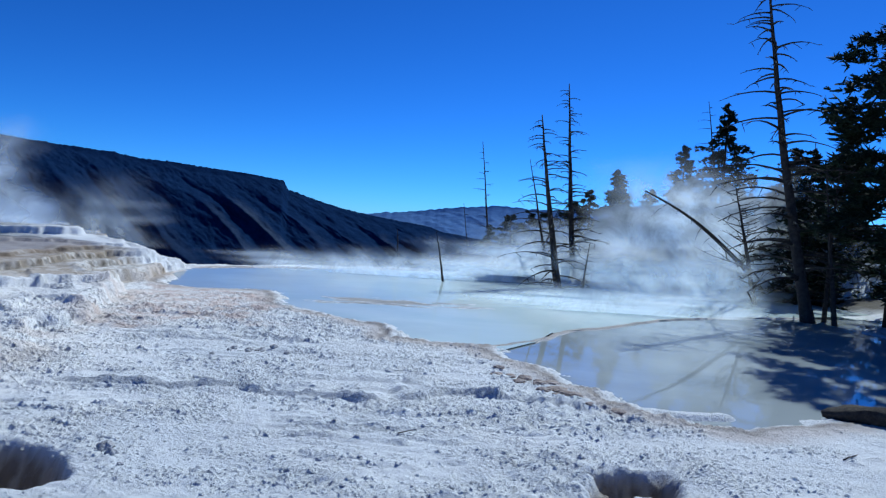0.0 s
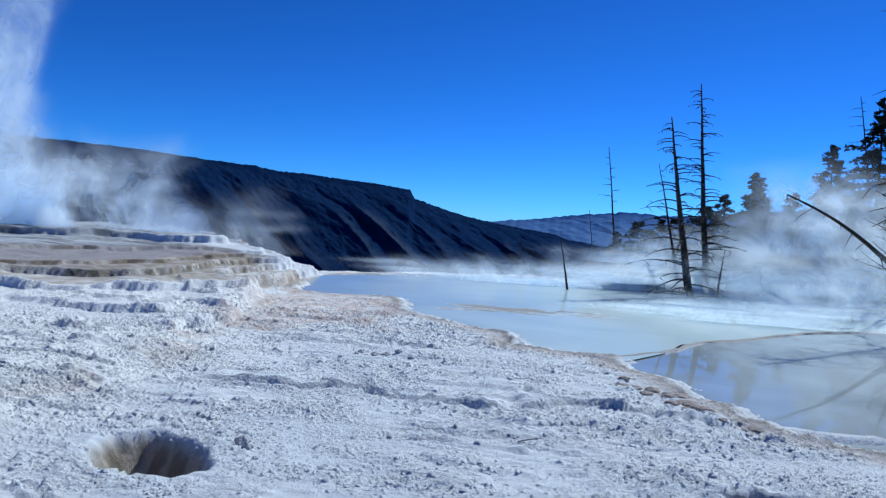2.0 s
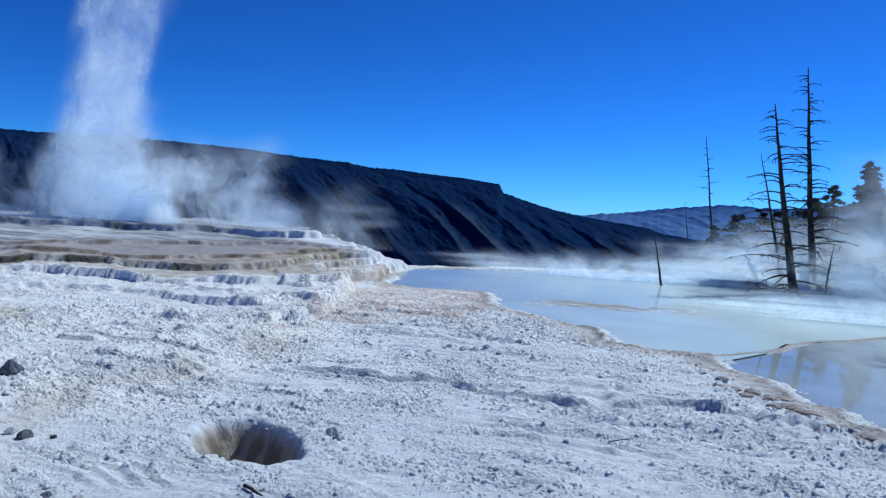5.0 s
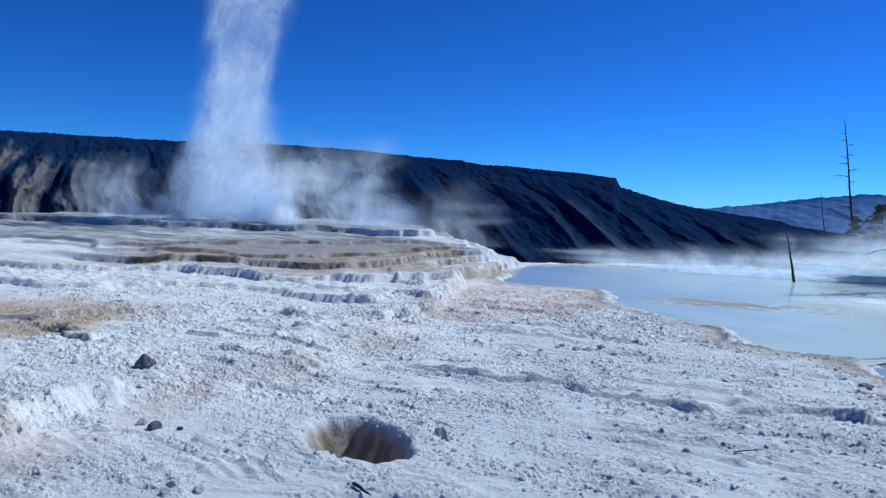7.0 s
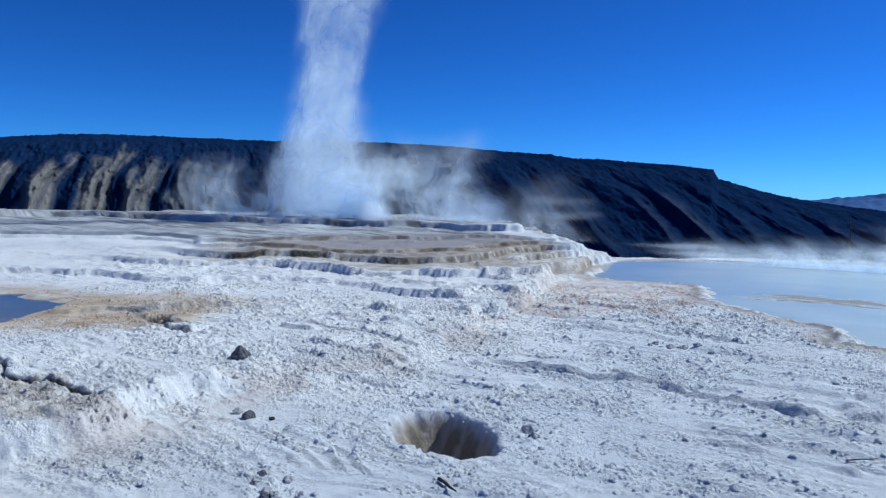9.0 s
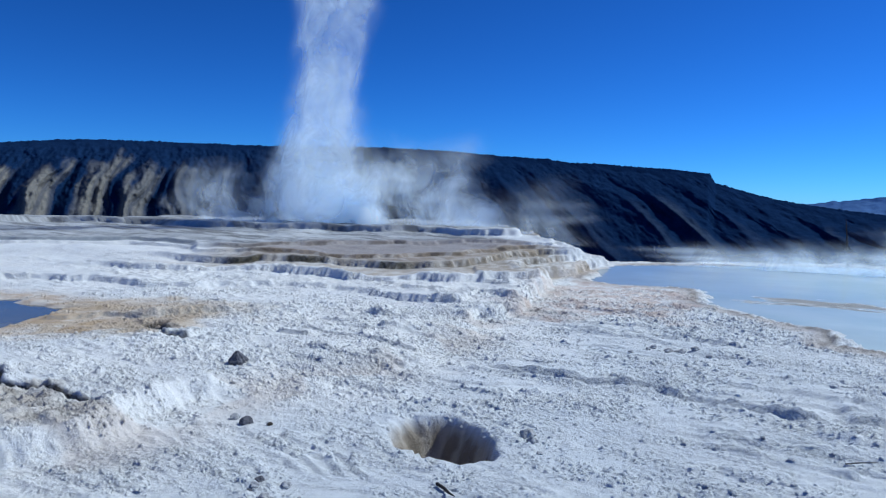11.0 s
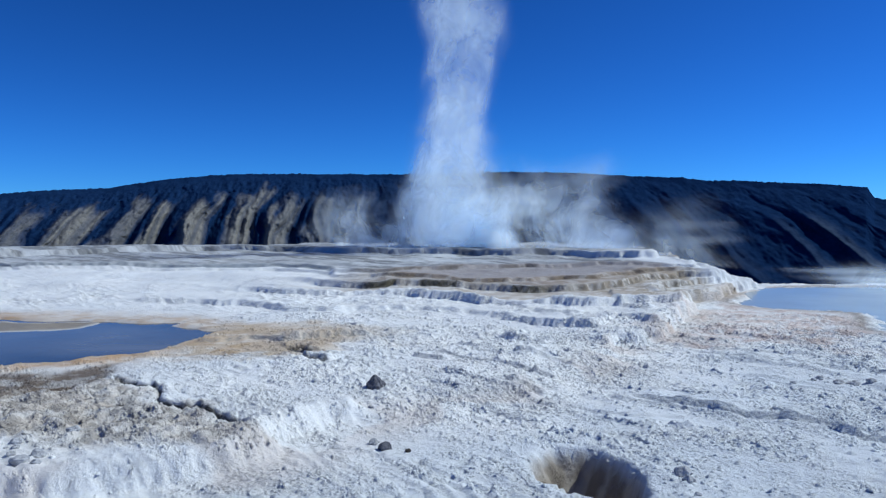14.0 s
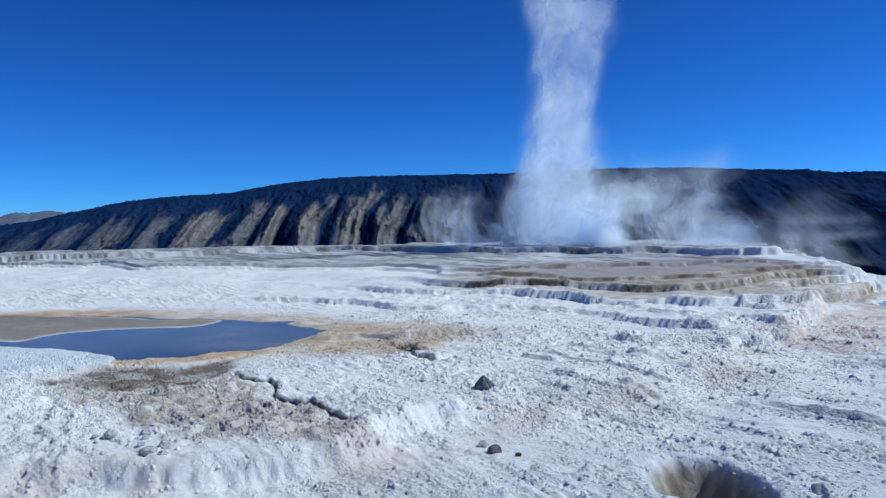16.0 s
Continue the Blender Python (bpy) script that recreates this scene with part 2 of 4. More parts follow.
STEP_C = [(-8.98, 22.55), (-9.75, 21.9), (-9.90, 20.2), (-9.75, 18.7), (-9.48, 17.62), (-9.83, 16.66), (-10.33, 16.02), (-10.93, 15.50), (-11.77, 15.40),
          (-12.91, 14.85), (-13.96, 14.38), (-14.81, 13.63), (-16.5, 13.2), (-18.5, 12.9), (-22.0, 11.5), (-28.0, 8.2), (-34.0, 7.4), (-90, 2),
          (-90, 40), (-45, 48), (-20, 42), (-11.6, 26.7), (-9.8, 24.8), (-8.90, 23.4)]
STEP_D = [(-9.06, 22.65), (-10.3, 22.2), (-10.95, 20.8), (-10.85, 19.2), (-10.62, 18.23), (-11.46, 17.74), (-11.86, 16.56), (-13.05, 15.48), (-14.6, 15.0), (-16.9, 13.9),
          (-18.9, 14.9), (-21.4, 14.7), (-23.4, 12.9), (-25.0, 11.8), (-27.6, 10.0), (-29.8, 8.5), (-33.7, 8.3), (-41.6, 5.0), (-90, 3), (-90, 40), (-45, 48), (-20, 42), (-11.8, 26.6), (-10.0, 24.6), (-9.20, 23.4)]
STEP_E = [(-9.90, 23.4), (-10.9, 23.0), (-12.6, 22.1), (-14.3, 20.0), (-15.13, 17.33), (-15.72, 16.41), (-15.95, 15.19), (-17.53, 14.35), (-19.33, 15.69),
          (-21.87, 15.29), (-23.73, 13.24), (-25.27, 12.14), (-27.9, 10.27), (-30.05, 8.74), (-33.9, 8.6), (-41.9, 5.3), (-90, 4), (-90, 40), (-45, 48), (-20, 42), (-12.0, 26.9), (-10.6, 24.9)]
STEP_F = [(-12.9, 26.4), (-13.21, 26.04), (-14.82, 25.59), (-16.5, 26.0), (-18.8, 24.5), (-20.8, 23.8), (-23.2, 22.7), (-25.7, 21.5), (-31.9, 22.5),
          (-36.9, 20.4), (-37.5, 15.2), (-38.5, 9.7), (-42.8, 5.3), (-90, 5), (-90, 40), (-45, 48), (-20, 42), (-15.5, 30.6), (-13.4, 27.5)]
BLUE_POOL = [(-13.63, 2.31), (-13.19, 2.77), (-11.81, 3.54), (-11.25, 4.20), (-11.14, 5.12), (-11.75, 6.25), (-12.21, 7.03), (-14.00, 6.98),
             (-16.25, 5.79), (-18.59, 3.98), (-19.81, 2.59), (-16.97, 1.36)]
BROWN = [(-10.20, 2.25), (-9.31, 4.24), (-8.06, 4.23), (-6.78, 3.93), (-5.96, 4.09), (-5.82, 3.52), (-6.32, 3.01), (-7.66, 2.45)]
CRACK = [(-9.60, 4.22), (-9.0, 4.12), (-8.42, 4.26), (-8.00, 4.17), (-7.65, 3.96), (-7.28, 3.99), (-6.75, 4.03), (-6.35, 4.07), (-6.0, 4.03)]
CRACKS = [(CRACK, 0.026, 0.06), ([(-9.40, 6.83), (-9.32, 7.04), (-8.82, 6.86)], 0.085, 0.15), ([(-8.59, 6.48), (-8.28, 6.44), (-7.99, 6.57)], 0.06, 0.12)]
TERRACES = [(BENCH, 0.18, 0.10), (STEP_A, 0.10, 0.04), (STEP_B, 0.15, 0.04), (STEP_C, 0.16, 0.05), (STEP_D, 0.08, 0.06), (STEP_E, 0.10, 0.07), (STEP_F, 0.25, 0.10)]
LEDGES = [
    ([(-11.2, 6.2), (-10.9, 6.5), (-10.74, 7.04), (-10.07, 7.3), (-9.61, 8.16), (-9.3, 8.6)], 0.14, 0.9),
    ([(-4.41, 8.21), (-3.81, 8.22), (-3.24, 8.32), (-2.85, 8.27), (-2.5, 8.45), (-2.1, 8.42), (-1.70, 8.24), (-1.2, 8.2), (-0.7, 8.2), (-0.16, 8.23)], 0.12, 0.8),
    ([(-1.37, 8.11), (-0.68, 8.51), (-0.00, 8.83)], 0.045, 0.5),
    ([(-4.17, 7.15), (-3.39, 7.33)], 0.03, 0.4),
    ([(-0.20, 8.30), (0.15, 8.42), (0.42, 8.78), (1.00, 8.72), (1.10, 8.45), (1.75, 8.42), (2.20, 8.18)], 0.12, 0.6),
    ([(-6.61, 8.94), (-6.08, 9.09), (-5.52, 9.05)], 0.1, 0.5),
    ([(-7.58, 7.82), (-6.96, 7.86)], 0.07, 0.4),
    ([(-5.61, 7.52), (-5.38, 7.57), (-4.98, 7.46)], 0.09, 0.4),
    ([(-9.85, 13.36), (-8.82, 12.79), (-7.73, 12.90)], 0.08, 0.8),
    ([(-8.93, 16.09), (-8.19, 14.98), (-7.70, 14.88), (-7.10, 14.64)], 0.14, 0.7),
    ([(-9.40, 6.83), (-9.32, 7.04), (-8.82, 6.86)], 0.12, 0.4),
    ([(-8.59, 6.48), (-8.28, 6.44), (-7.99, 6.57)], 0.1, 0.4),
    ([(-4.44, 7.98), (-3.93, 8.11), (-3.33, 8.17), (-2.88, 8.17)], 0.05, 0.5),
    ([(-5.44, 4.54), (-5.16, 4.71), (-4.85, 4.78)], 0.03, 0.3),
    ([(-3.63, 16.74), (-2.46, 15.83), (-1.14, 14.41), (-0.62, 14.00), (-0.48, 12.71)], 0.05, 0.25),
    ([(-5.31, 10.03), (-3.59, 10.53), (-1.75, 10.32)], 0.03, 0.5),
    ([(-1.72, 7.03), (-0.37, 7.16), (0.62, 7.36)], 0.03, 0.4),
    ([(-4.62, 7.33), (-3.84, 7.47), (-3.35, 7.90)], 0.03, 0.4),
    ([(-4.93, 8.39), (-4.08, 8.72), (-3.21, 8.99)], 0.03, 0.4),
    ([(-6.23, 6.71), (-5.58, 6.82), (-5.20, 7.48)], 0.05, 0.3),
]


def terrain(x, y):
    """Height and surface colour of the ground at each place; small forms only where the hill is near."""
    x, y = x.ravel(), y.ravel()
    near = (np.hypot(x, y) < 75) & (y > -12)
    z, tint = np.empty(x.shape), np.empty(x.shape + (3,))
    z[near], tint[near] = hill_top(x[near], y[near])
    z[~near], tint[~near] = valley(x[~near], y[~near], 0 * x[~near], np.full(x[~near].shape + (3,), 0.6), 0)
    return z, tint


ledge_dice = random.Random(12)
for _ in range(34):
    lx, ly = ledge_dice.uniform(-8.5, -0.5), ledge_dice.uniform(6.3, 14.5)
    if lx > -1.5 and ly > 11 or ly > 12.5 and lx > -5:
        continue
    pts = [(lx, ly)]
    for _ in range(ledge_dice.randint(3, 7)):
        lx, ly = lx + ledge_dice.uniform(0.22, 0.5), ly + ledge_dice.uniform(-0.13, 0.13)
        pts.append((lx, ly))
    LEDGES.append((pts, ledge_dice.uniform(0.025, 0.065), ledge_dice.uniform(0.25, 0.6)))


def hill_top(x, y):
    """Height and colour of the terraces."""
    far = np.hypot(x, y)
    z = np.zeros_like(x)
    tint = np.empty(x.shape + (3,))
    tint[:] = (0.95, 0.935, 0.90)

    def stain_or_shade(mask, colour):
        tint[:] = tint * (1 - mask[..., None]) + np.array(colour) * mask[..., None]

    wob = fbm(x * 0.9, y * 0.9, 3, 5)
    # base tint turns from warm white to greyer towards the east
    stain_or_shade(0.85 * smooth(-6.0, -2.5, x + 0.8 * wob), (0.80, 0.825, 0.84))
    drift = fbm(x * 0.3, y * 0.3, 3, 7)
    scallop = fbm(x * 2.2, y * 2.2, 3, 11)
    flute = fbm(x * 7, y * 7, 2, 13)
    mound = smooth(0.0, 2.0, area_distance(x, y, STEP_B))
    cusp = np.abs(fbm(x * 1.8, y * 1.8, 2, 15))
    speckle = smooth(-0.5, 0.6, fbm(x * 4, y * 4, 4, 19, 0.6))
    fluted = np.abs(fbm(x * 4.5, y * 4.5, 2, 14))
    shelf = {}
    for k, (pts, rise, width) in enumerate(TERRACES):
        d = area_distance(x, y, pts) + 0.07 * wob + 0.05 * drift + 0.035 * scallop + 0.02 * flute
        if pts is BENCH:
            crisp = np.maximum(smooth(5.7, 5.3, y), smooth(10.7, 11.0, y))
            width = (0.17 - 0.11 * smooth(5.4, 11, y)) * crisp + 1.3 * (1 - crisp)
            d = d - 0.6 * (1 - crisp) + 0.05 * np.abs(fbm(x * 17, y * 17, 2, 14)) + 0.12 * cusp * smooth(10, 12, y)
        else:
            d = d + (0.10 * cusp + 0.08 * fluted) * (1 - 0.5 * smooth(13, 17, -x))
            if k < 3:
                rise = rise * (0.7 + 0.5 * smooth(-0.5, 0.5, fbm(x * 0.55, y * 0.55 + 7 * k, 2, 17)))
            # the flats of the far side run out softly
            width = width + 1.4 * smooth(16.5, 21.0, -x) * (k in (1, 2, 3))
        z += rise * smooth(-width, width * 0.3, d) + 0.03 * np.exp(-((d - 0.12) / 0.1) ** 2) * (width < 0.3)
        shelf[k] = d
    # small rims that follow the height lines of the crust
    for size, count, rise, seed in ((0.16, 9, 0.038, 61), (0.4, 5, 0.022, 65)):
        q = count * fbm(x * size * 0.6, y * size, 2, seed) + 0.3 * cusp + 0.08 * scallop + 0.03 * flute
        stair = np.floor(q) + smooth(0.95, 1.0, q - np.floor(q)) - (q - 0.5) * 0.75
        z += rise * (0.4 - 0.28 * mound) * stair * (1 - smooth(55, 70, far)) * (1 - 0.8 * smooth(17, 22, -x) * (1 - smooth(10, 13, y)))
    # thin broken crust sheets, stepping down towards the path
    for size, count, rise, seed in ((1.0, 3.2, 0.040, 111), (2.1, 2.6, 0.024, 115)):
        q = count * fbm(x * size * 0.33, y * size + 0.12 * x, 3, seed, 0.55) + 0.10 * scallop + 0.05 * flute
        f = q - np.floor(q)
        z += rise * (1 - smooth(20, 32, far)) * (1 - mound) * smooth(-0.1, 0.35, fbm(x * 0.35, y * 0.7, 3, seed + 7)) * (smooth(0.0, 0.12, f) - f)
    # crust
    near = (1 - smooth(18, 40, far)) * (1 - 0.6 * mound) * (1 - 0.85 * smooth(-0.2, 0.4, shelf[0]) * smooth(13.0, 14.5, y) * smooth(-13, -11, x))
    band = np.exp(-(area_distance(x, y, BENCH) / 0.8) ** 2) * smooth(5.0, 5.8, y)
    lumps = fbm(x * 3.6, y * 3.6, 4, 21, 0.65)
    patch = fbm(x * 0.4, y * 0.75, 4, 31, 0.6)
    rough = np.maximum(smooth(-0.2, 0.4, patch), band)
    rough = np.maximum(rough, smooth(-0.2, 0.3, area_distance(x, y, BROWN) + 0.35 * wob))
    streak = smooth(0.15, 0.6, fbm(x * 0.9, y * 3.2, 3, 35, 0.6))
    ridged = (1 - np.abs(fbm(x * 5.2, y * 6.5, 3, 51, 0.6))) ** 2
    z += near * (0.012 * fbm(x * 0.7, y * 0.7, 3, 41) + (0.002 + 0.019 * rough) * lumps + (0.001 + 0.020 * rough) * ridged)
    for size, tall, share, seed in ((8.5, 0.03, 0.55, 81), (15.0, 0.02, 0.8, 85)):
        f, pick = pebbles(x * size + 0.5 * wob, y * size + 0.5 * scallop, seed)
        has = (pick < share * np.maximum(rough * 0.9, streak * 0.7) + 0.03)
        z += near * has * tall * (0.4 + 0.6 * pick / share) * (1 - smooth(0.28, 0.5, f))
    # pool of the right-hand side
    d = area_distance(x, y, POOL) + 0.08 * wob + 0.06 * scallop + 0.03 * flute
    z += -0.30 * smooth(-0.05, 1.2, d)
    z = np.where(d > 0.3, np.maximum(z, -0.3), z)
    stain_or_shade(0.55 * np.exp(-((d + 0.15) / 0.25) ** 2), (0.50, 0.40, 0.34))
    stain_or_shade(0.7 * np.exp(-((d - 0.02) / 0.09) ** 2), (0.26, 0.21, 0.17))
    d2, _ = line_distance(x, y, RIM)
    z = np.maximum(z, -0.008 - 0.8 * np.maximum(np.abs(d2 + 0.10 * wob) - 0.03, 0))
    stain_or_shade(0.8 * np.exp(-((d2 + 0.10 * wob) / 0.10) ** 2), (0.36, 0.30, 0.25))
    d4, _ = line_distance(x, y, [(2.75, 8.62), (3.05, 8.66), (3.45, 8.62), (3.90, 8.66)])
    z = np.maximum(z, 0.012 - 0.7 * np.maximum(np.abs(d4 + 0.05 * wob) - 0.07, 0))
    d3 = area_distance(x, y, FLATS) + 0.3 * wob + 0.55 * fbm(x * 1.3, y * 5, 3, 33) - 0.12
    z = np.maximum(z, np.where(d3 > -0.5, -0.012 + 0.1 * np.minimum(d3, 0), -1))
    stain_or_shade(0.8 * smooth(-0.1, 0.2, d3), (0.33, 0.31, 0.28))
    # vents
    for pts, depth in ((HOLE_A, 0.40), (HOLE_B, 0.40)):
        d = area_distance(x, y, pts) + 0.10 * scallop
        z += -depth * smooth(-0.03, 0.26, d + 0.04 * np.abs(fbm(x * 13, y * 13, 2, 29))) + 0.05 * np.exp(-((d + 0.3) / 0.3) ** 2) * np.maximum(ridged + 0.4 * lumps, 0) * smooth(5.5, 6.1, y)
        stain_or_shade(0.9 * smooth(-0.02, 0.08, d), (0.44, 0.37, 0.29))
        stain_or_shade(0.7 * smooth(0.0, 0.1, d) * smooth(0.0, 0.35, fbm(x * 17, y * 3, 3, 27)), (0.17, 0.135, 0.095))
    # blue pool
    d = area_distance(x, y, BLUE_POOL) + 0.25 * wob
    level = smooth(-3.0, -0.3, d)
    z = z * (1 - level) + level * (0.185 + 0.25 * (z - 0.3) * (z > 0.3) + 0.01 * lumps)
    z += -0.3 * smooth(-0.3, 0.5, d)
    stain_or_shade((0.5 + 0.4 * speckle) * np.exp(-((d + 0.4) / 0.7) ** 2), (0.62, 0.46, 0.31))
    stain_or_shade((0.55 + 0.4 * speckle) * np.exp(-((d + 0.3) / 0.35) ** 2) * smooth(6.2, 5.0, y), (0.62, 0.40, 0.22))
    plate = area_distance(x, y, [(-14.35, 1.80), (-13.91, 2.33), (-13.10, 2.78), (-11.88, 3.23), (-11.18, 2.96), (-11.39, 2.45), (-11.24, 1.13)]) + 0.1 * wob
    z += 0.07 * smooth(-0.06, 0.02, plate)
    stain_or_shade(0.9 * smooth(-0.1, 0.05, plate), (0.74, 0.84, 0.87))
    mud = area_distance(x, y, [(-20.5, 2.3), (-19.3, 3.3), (-17.6, 4.6), (-16.0, 5.5), (-15.3, 6.1), (-15.0, 5.7), (-15.2, 4.9), (-15.7, 4.1), (-15.8, 3.2), (-15.4, 2.5), (-17.5, 1.4)]) + 0.15 * wob
    z = np.maximum(z, np.where(mud > -0.3, 0.152 + 0.05 * np.minimum(mud, 0.05), -9))
    stain_or_shade(0.9 * smooth(-0.25, 0.1, mud), (0.24, 0.20, 0.155))
    stain_or_shade(0.35 * smooth(-0.25, 0.1, mud) * smooth(0.05, 0.35, fbm(x * 1.2, y * 2.6, 3, 28)), (0.46, 0.38, 0.28))
    # ochre bank between the blue pool and the path
    bank = area_distance(x, y, [(-12.92, 7.34), (-12.16, 8.07), (-10.54, 8.13), (-9.3, 8.5), (-8.9, 7.3), (-9.0, 5.94), (-9.47, 5.46), (-10.13, 4.78), (-10.86, 5.01), (-11.48, 5.9)]) + 0.35 * wob
    stain_or_shade((0.35 + 0.5 * speckle) * smooth(-0.4, 0.5, bank), (0.64, 0.50, 0.34))
    stain_or_shade(0.6 * smooth(0.0, 0.35, fbm(x * 1.1, y * 1.1, 3, 26)) * smooth(-0.2, 0.5, bank), (0.56, 0.37, 0.19))
    # stained flats
    d = area_distance(x, y, BROWN) + 0.35 * wob
    stain_or_shade((0.6 + 0.35 * speckle) * smooth(-0.25, 0.25, d), (0.66, 0.58, 0.49))
    stain_or_shade(0.5 * smooth(0.12, 0.32, fbm(x * 9, y * 9, 3, 25, 0.65)) * smooth(-0.3, 0.3, d), (0.20, 0.17, 0.14))
    run = area_distance(x, y, [(-10.49, 2.18), (-10.92, 3.07), (-10.71, 3.87), (-10.44, 4.78), (-9.84, 4.41), (-9.45, 4.12), (-9.11, 3.34), (-9.47, 2.83)]) + 0.25 * wob + 0.08 * scallop
    z -= 0.03 * smooth(-0.1, 0.15, run)
    stain_or_shade((0.6 + 0.35 * speckle) * smooth(-0.15, 0.1, run), (0.17, 0.125, 0.09))
    z += near * smooth(-0.2, 0.4, d) * 0.02 * lumps
    pink = area_distance(x, y, [(-7.08, 18.32), (-6.50, 13.03), (-5.12, 11.71), (-2.61, 13.86), (-3.80, 17.58), (-5.61, 18.47)]) + 0.8 * wob
    stain_or_shade((0.25 + 0.5 * speckle) * smooth(-0.5, 0.8, pink), (0.66, 0.50, 0.42))
    d = area_distance(x, y, BENCH) + 0.18 * wob
    stain_or_shade(0.45 * np.exp(-((d + 0.2) / 0.5) ** 2) * smooth(0.0, 0.4, wob + 0.3), (0.72, 0.60, 0.51))
    d = area_distance(x, y, [(-12.53, 7.28), (-11.11, 6.40), (-9.29, 6.83), (-8.22, 8.15), (-9.23, 8.98), (-11.71, 9.00)]) + 0.6 * wob
    stain_or_shade((0.55 + 0.3 * speckle) * smooth(-0.6, 0.9, d), (0.66, 0.53, 0.39))
    # runoff on the mound: tan and brown below, mauve and slate above
    east = smooth(-17.5, -14.5, x)
    stain_or_shade((0.45 + 0.4 * speckle) * smooth(0.15, 0.5, shelf[2]) * east, (0.52, 0.43, 0.33))
    stain_or_shade((0.5 + 0.4 * speckle) * smooth(0.0, 0.3, shelf[3]) * east, (0.36, 0.29, 0.235))
    stain_or_shade(0.8 * smooth(0.1, 0.6, shelf[4]) * east, (0.40, 0.365, 0.36))
    stain_or_shade((0.6 + 0.35 * speckle) * smooth(0.0, 0.5, shelf[5]), (0.31, 0.315, 0.325))
    # blue-grey along the western riser of STEP_E
    stain_or_shade(0.85 * np.exp(-((shelf[5] + 0.03) / 0.2) ** 2) * smooth(-17, -20, x), (0.25, 0.28, 0.31))
    for k, (west, end, colour, strength) in {3: (-15.2, -10.6, (0.075, 0.062, 0.03), 0.97), 4: (-15.5, -10.4, (0.17, 0.125, 0.08), 0.8), 5: (-17.0, -13.5, (0.13, 0.10, 0.075), 0.7)}.items():
        span = smooth(west - 0.5, west + 0.3, x) * (1 - smooth(end - 0.3, end + 0.6, x))
        drip = 1 - 0.8 * smooth(0.25, 0.42, fbm(x * 2.6, y * 0.4, 2, 93))
        stain_or_shade(strength * span * drip * np.exp(-((shelf[k] + 0.02) / 0.09) ** 2), colour)
    edge_tan = smooth(-10.9, -9.8, x) * (1 - smooth(-7.9, -7.3, x)) * smooth(15.4, 16.4, y) * (1 - smooth(21.8, 22.6, y))
    stain_or_shade(0.7 * edge_tan * (0.3 + 0.7 * speckle), (0.42, 0.335, 0.235))
    for k in (2, 3, 4):
        stain_or_shade(0.75 * edge_tan * smooth(0.1, 0.4, flute + 0.5) * np.exp(-((shelf[k] + 0.03) / 0.08) ** 2), (0.14, 0.11, 0.075))
    upper = smooth(0.2, 1.2, shelf[5])
    bands = smooth(0.05, 0.3, fbm(x * 0.3, y * 1.5, 4, 91, 0.6))
    stain_or_shade(0.65 * bands * upper, (0.15, 0.15, 0.15))
    bands = smooth(0.15, 0.35, fbm(x * 0.3 + 40, y * 1.5, 4, 92, 0.6))
    stain_or_shade(0.55 * bands * upper, (0.74, 0.75, 0.75))
    white = area_distance(x, y, [(-8.2, 22.2), (-9.5, 22.3), (-10.6, 23.1), (-12.4, 24.9), (-14.9, 25.2), (-16.3, 25.7), (-15, 27.5), (-9, 26.8), (-7.9, 24.6)]) + 0.3 * wob
    stain_or_shade(0.92 * smooth(-0.3, 0.3, white), (0.88, 0.88, 0.87))
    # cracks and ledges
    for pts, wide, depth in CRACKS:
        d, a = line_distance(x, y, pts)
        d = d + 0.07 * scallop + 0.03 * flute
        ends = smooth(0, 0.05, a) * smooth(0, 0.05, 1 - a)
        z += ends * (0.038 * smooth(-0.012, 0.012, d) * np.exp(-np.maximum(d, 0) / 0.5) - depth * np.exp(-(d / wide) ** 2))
        # near-black in the colour gives the shade inside the opening
        stain_or_shade(ends * np.exp(-(d / wide) ** 4), (0.05, 0.045, 0.04))
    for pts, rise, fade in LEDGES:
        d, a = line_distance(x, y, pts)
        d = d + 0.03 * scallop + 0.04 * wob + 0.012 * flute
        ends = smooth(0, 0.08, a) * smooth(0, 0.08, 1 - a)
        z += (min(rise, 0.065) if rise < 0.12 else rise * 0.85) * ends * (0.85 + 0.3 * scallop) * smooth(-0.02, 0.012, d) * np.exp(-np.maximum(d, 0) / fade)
        # a thin grey line paints the shade of the ledge's face
        stain_or_shade((0.5 if rise > 0.055 else 0.2) * ends * np.exp(-((d + 0.004) / 0.024) ** 2), (0.36, 0.37, 0.38))
    return valley(x, y, z, tint, wob)


def fall_line(x, y, pts):
    """As area_distance, for any distance."""
    d = area_distance(x, y, pts)
    out = d <= -3.9
    best = np.full(x[out].shape, 1e9)
    for k in range(len(pts)):
        (ax, ay), (bx, by) = pts[k - 1], pts[k]
        dx, dy = bx - ax, by - ay
        u = np.clip(((x[out] - ax) * dx + (y[out] - ay) * dy) / (dx * dx + dy * dy), 0, 1)
        best = np.minimum(best, np.hypot(x[out] - ax - u * dx, y[out] - ay - u * dy))
    d[out] = -best
    return d


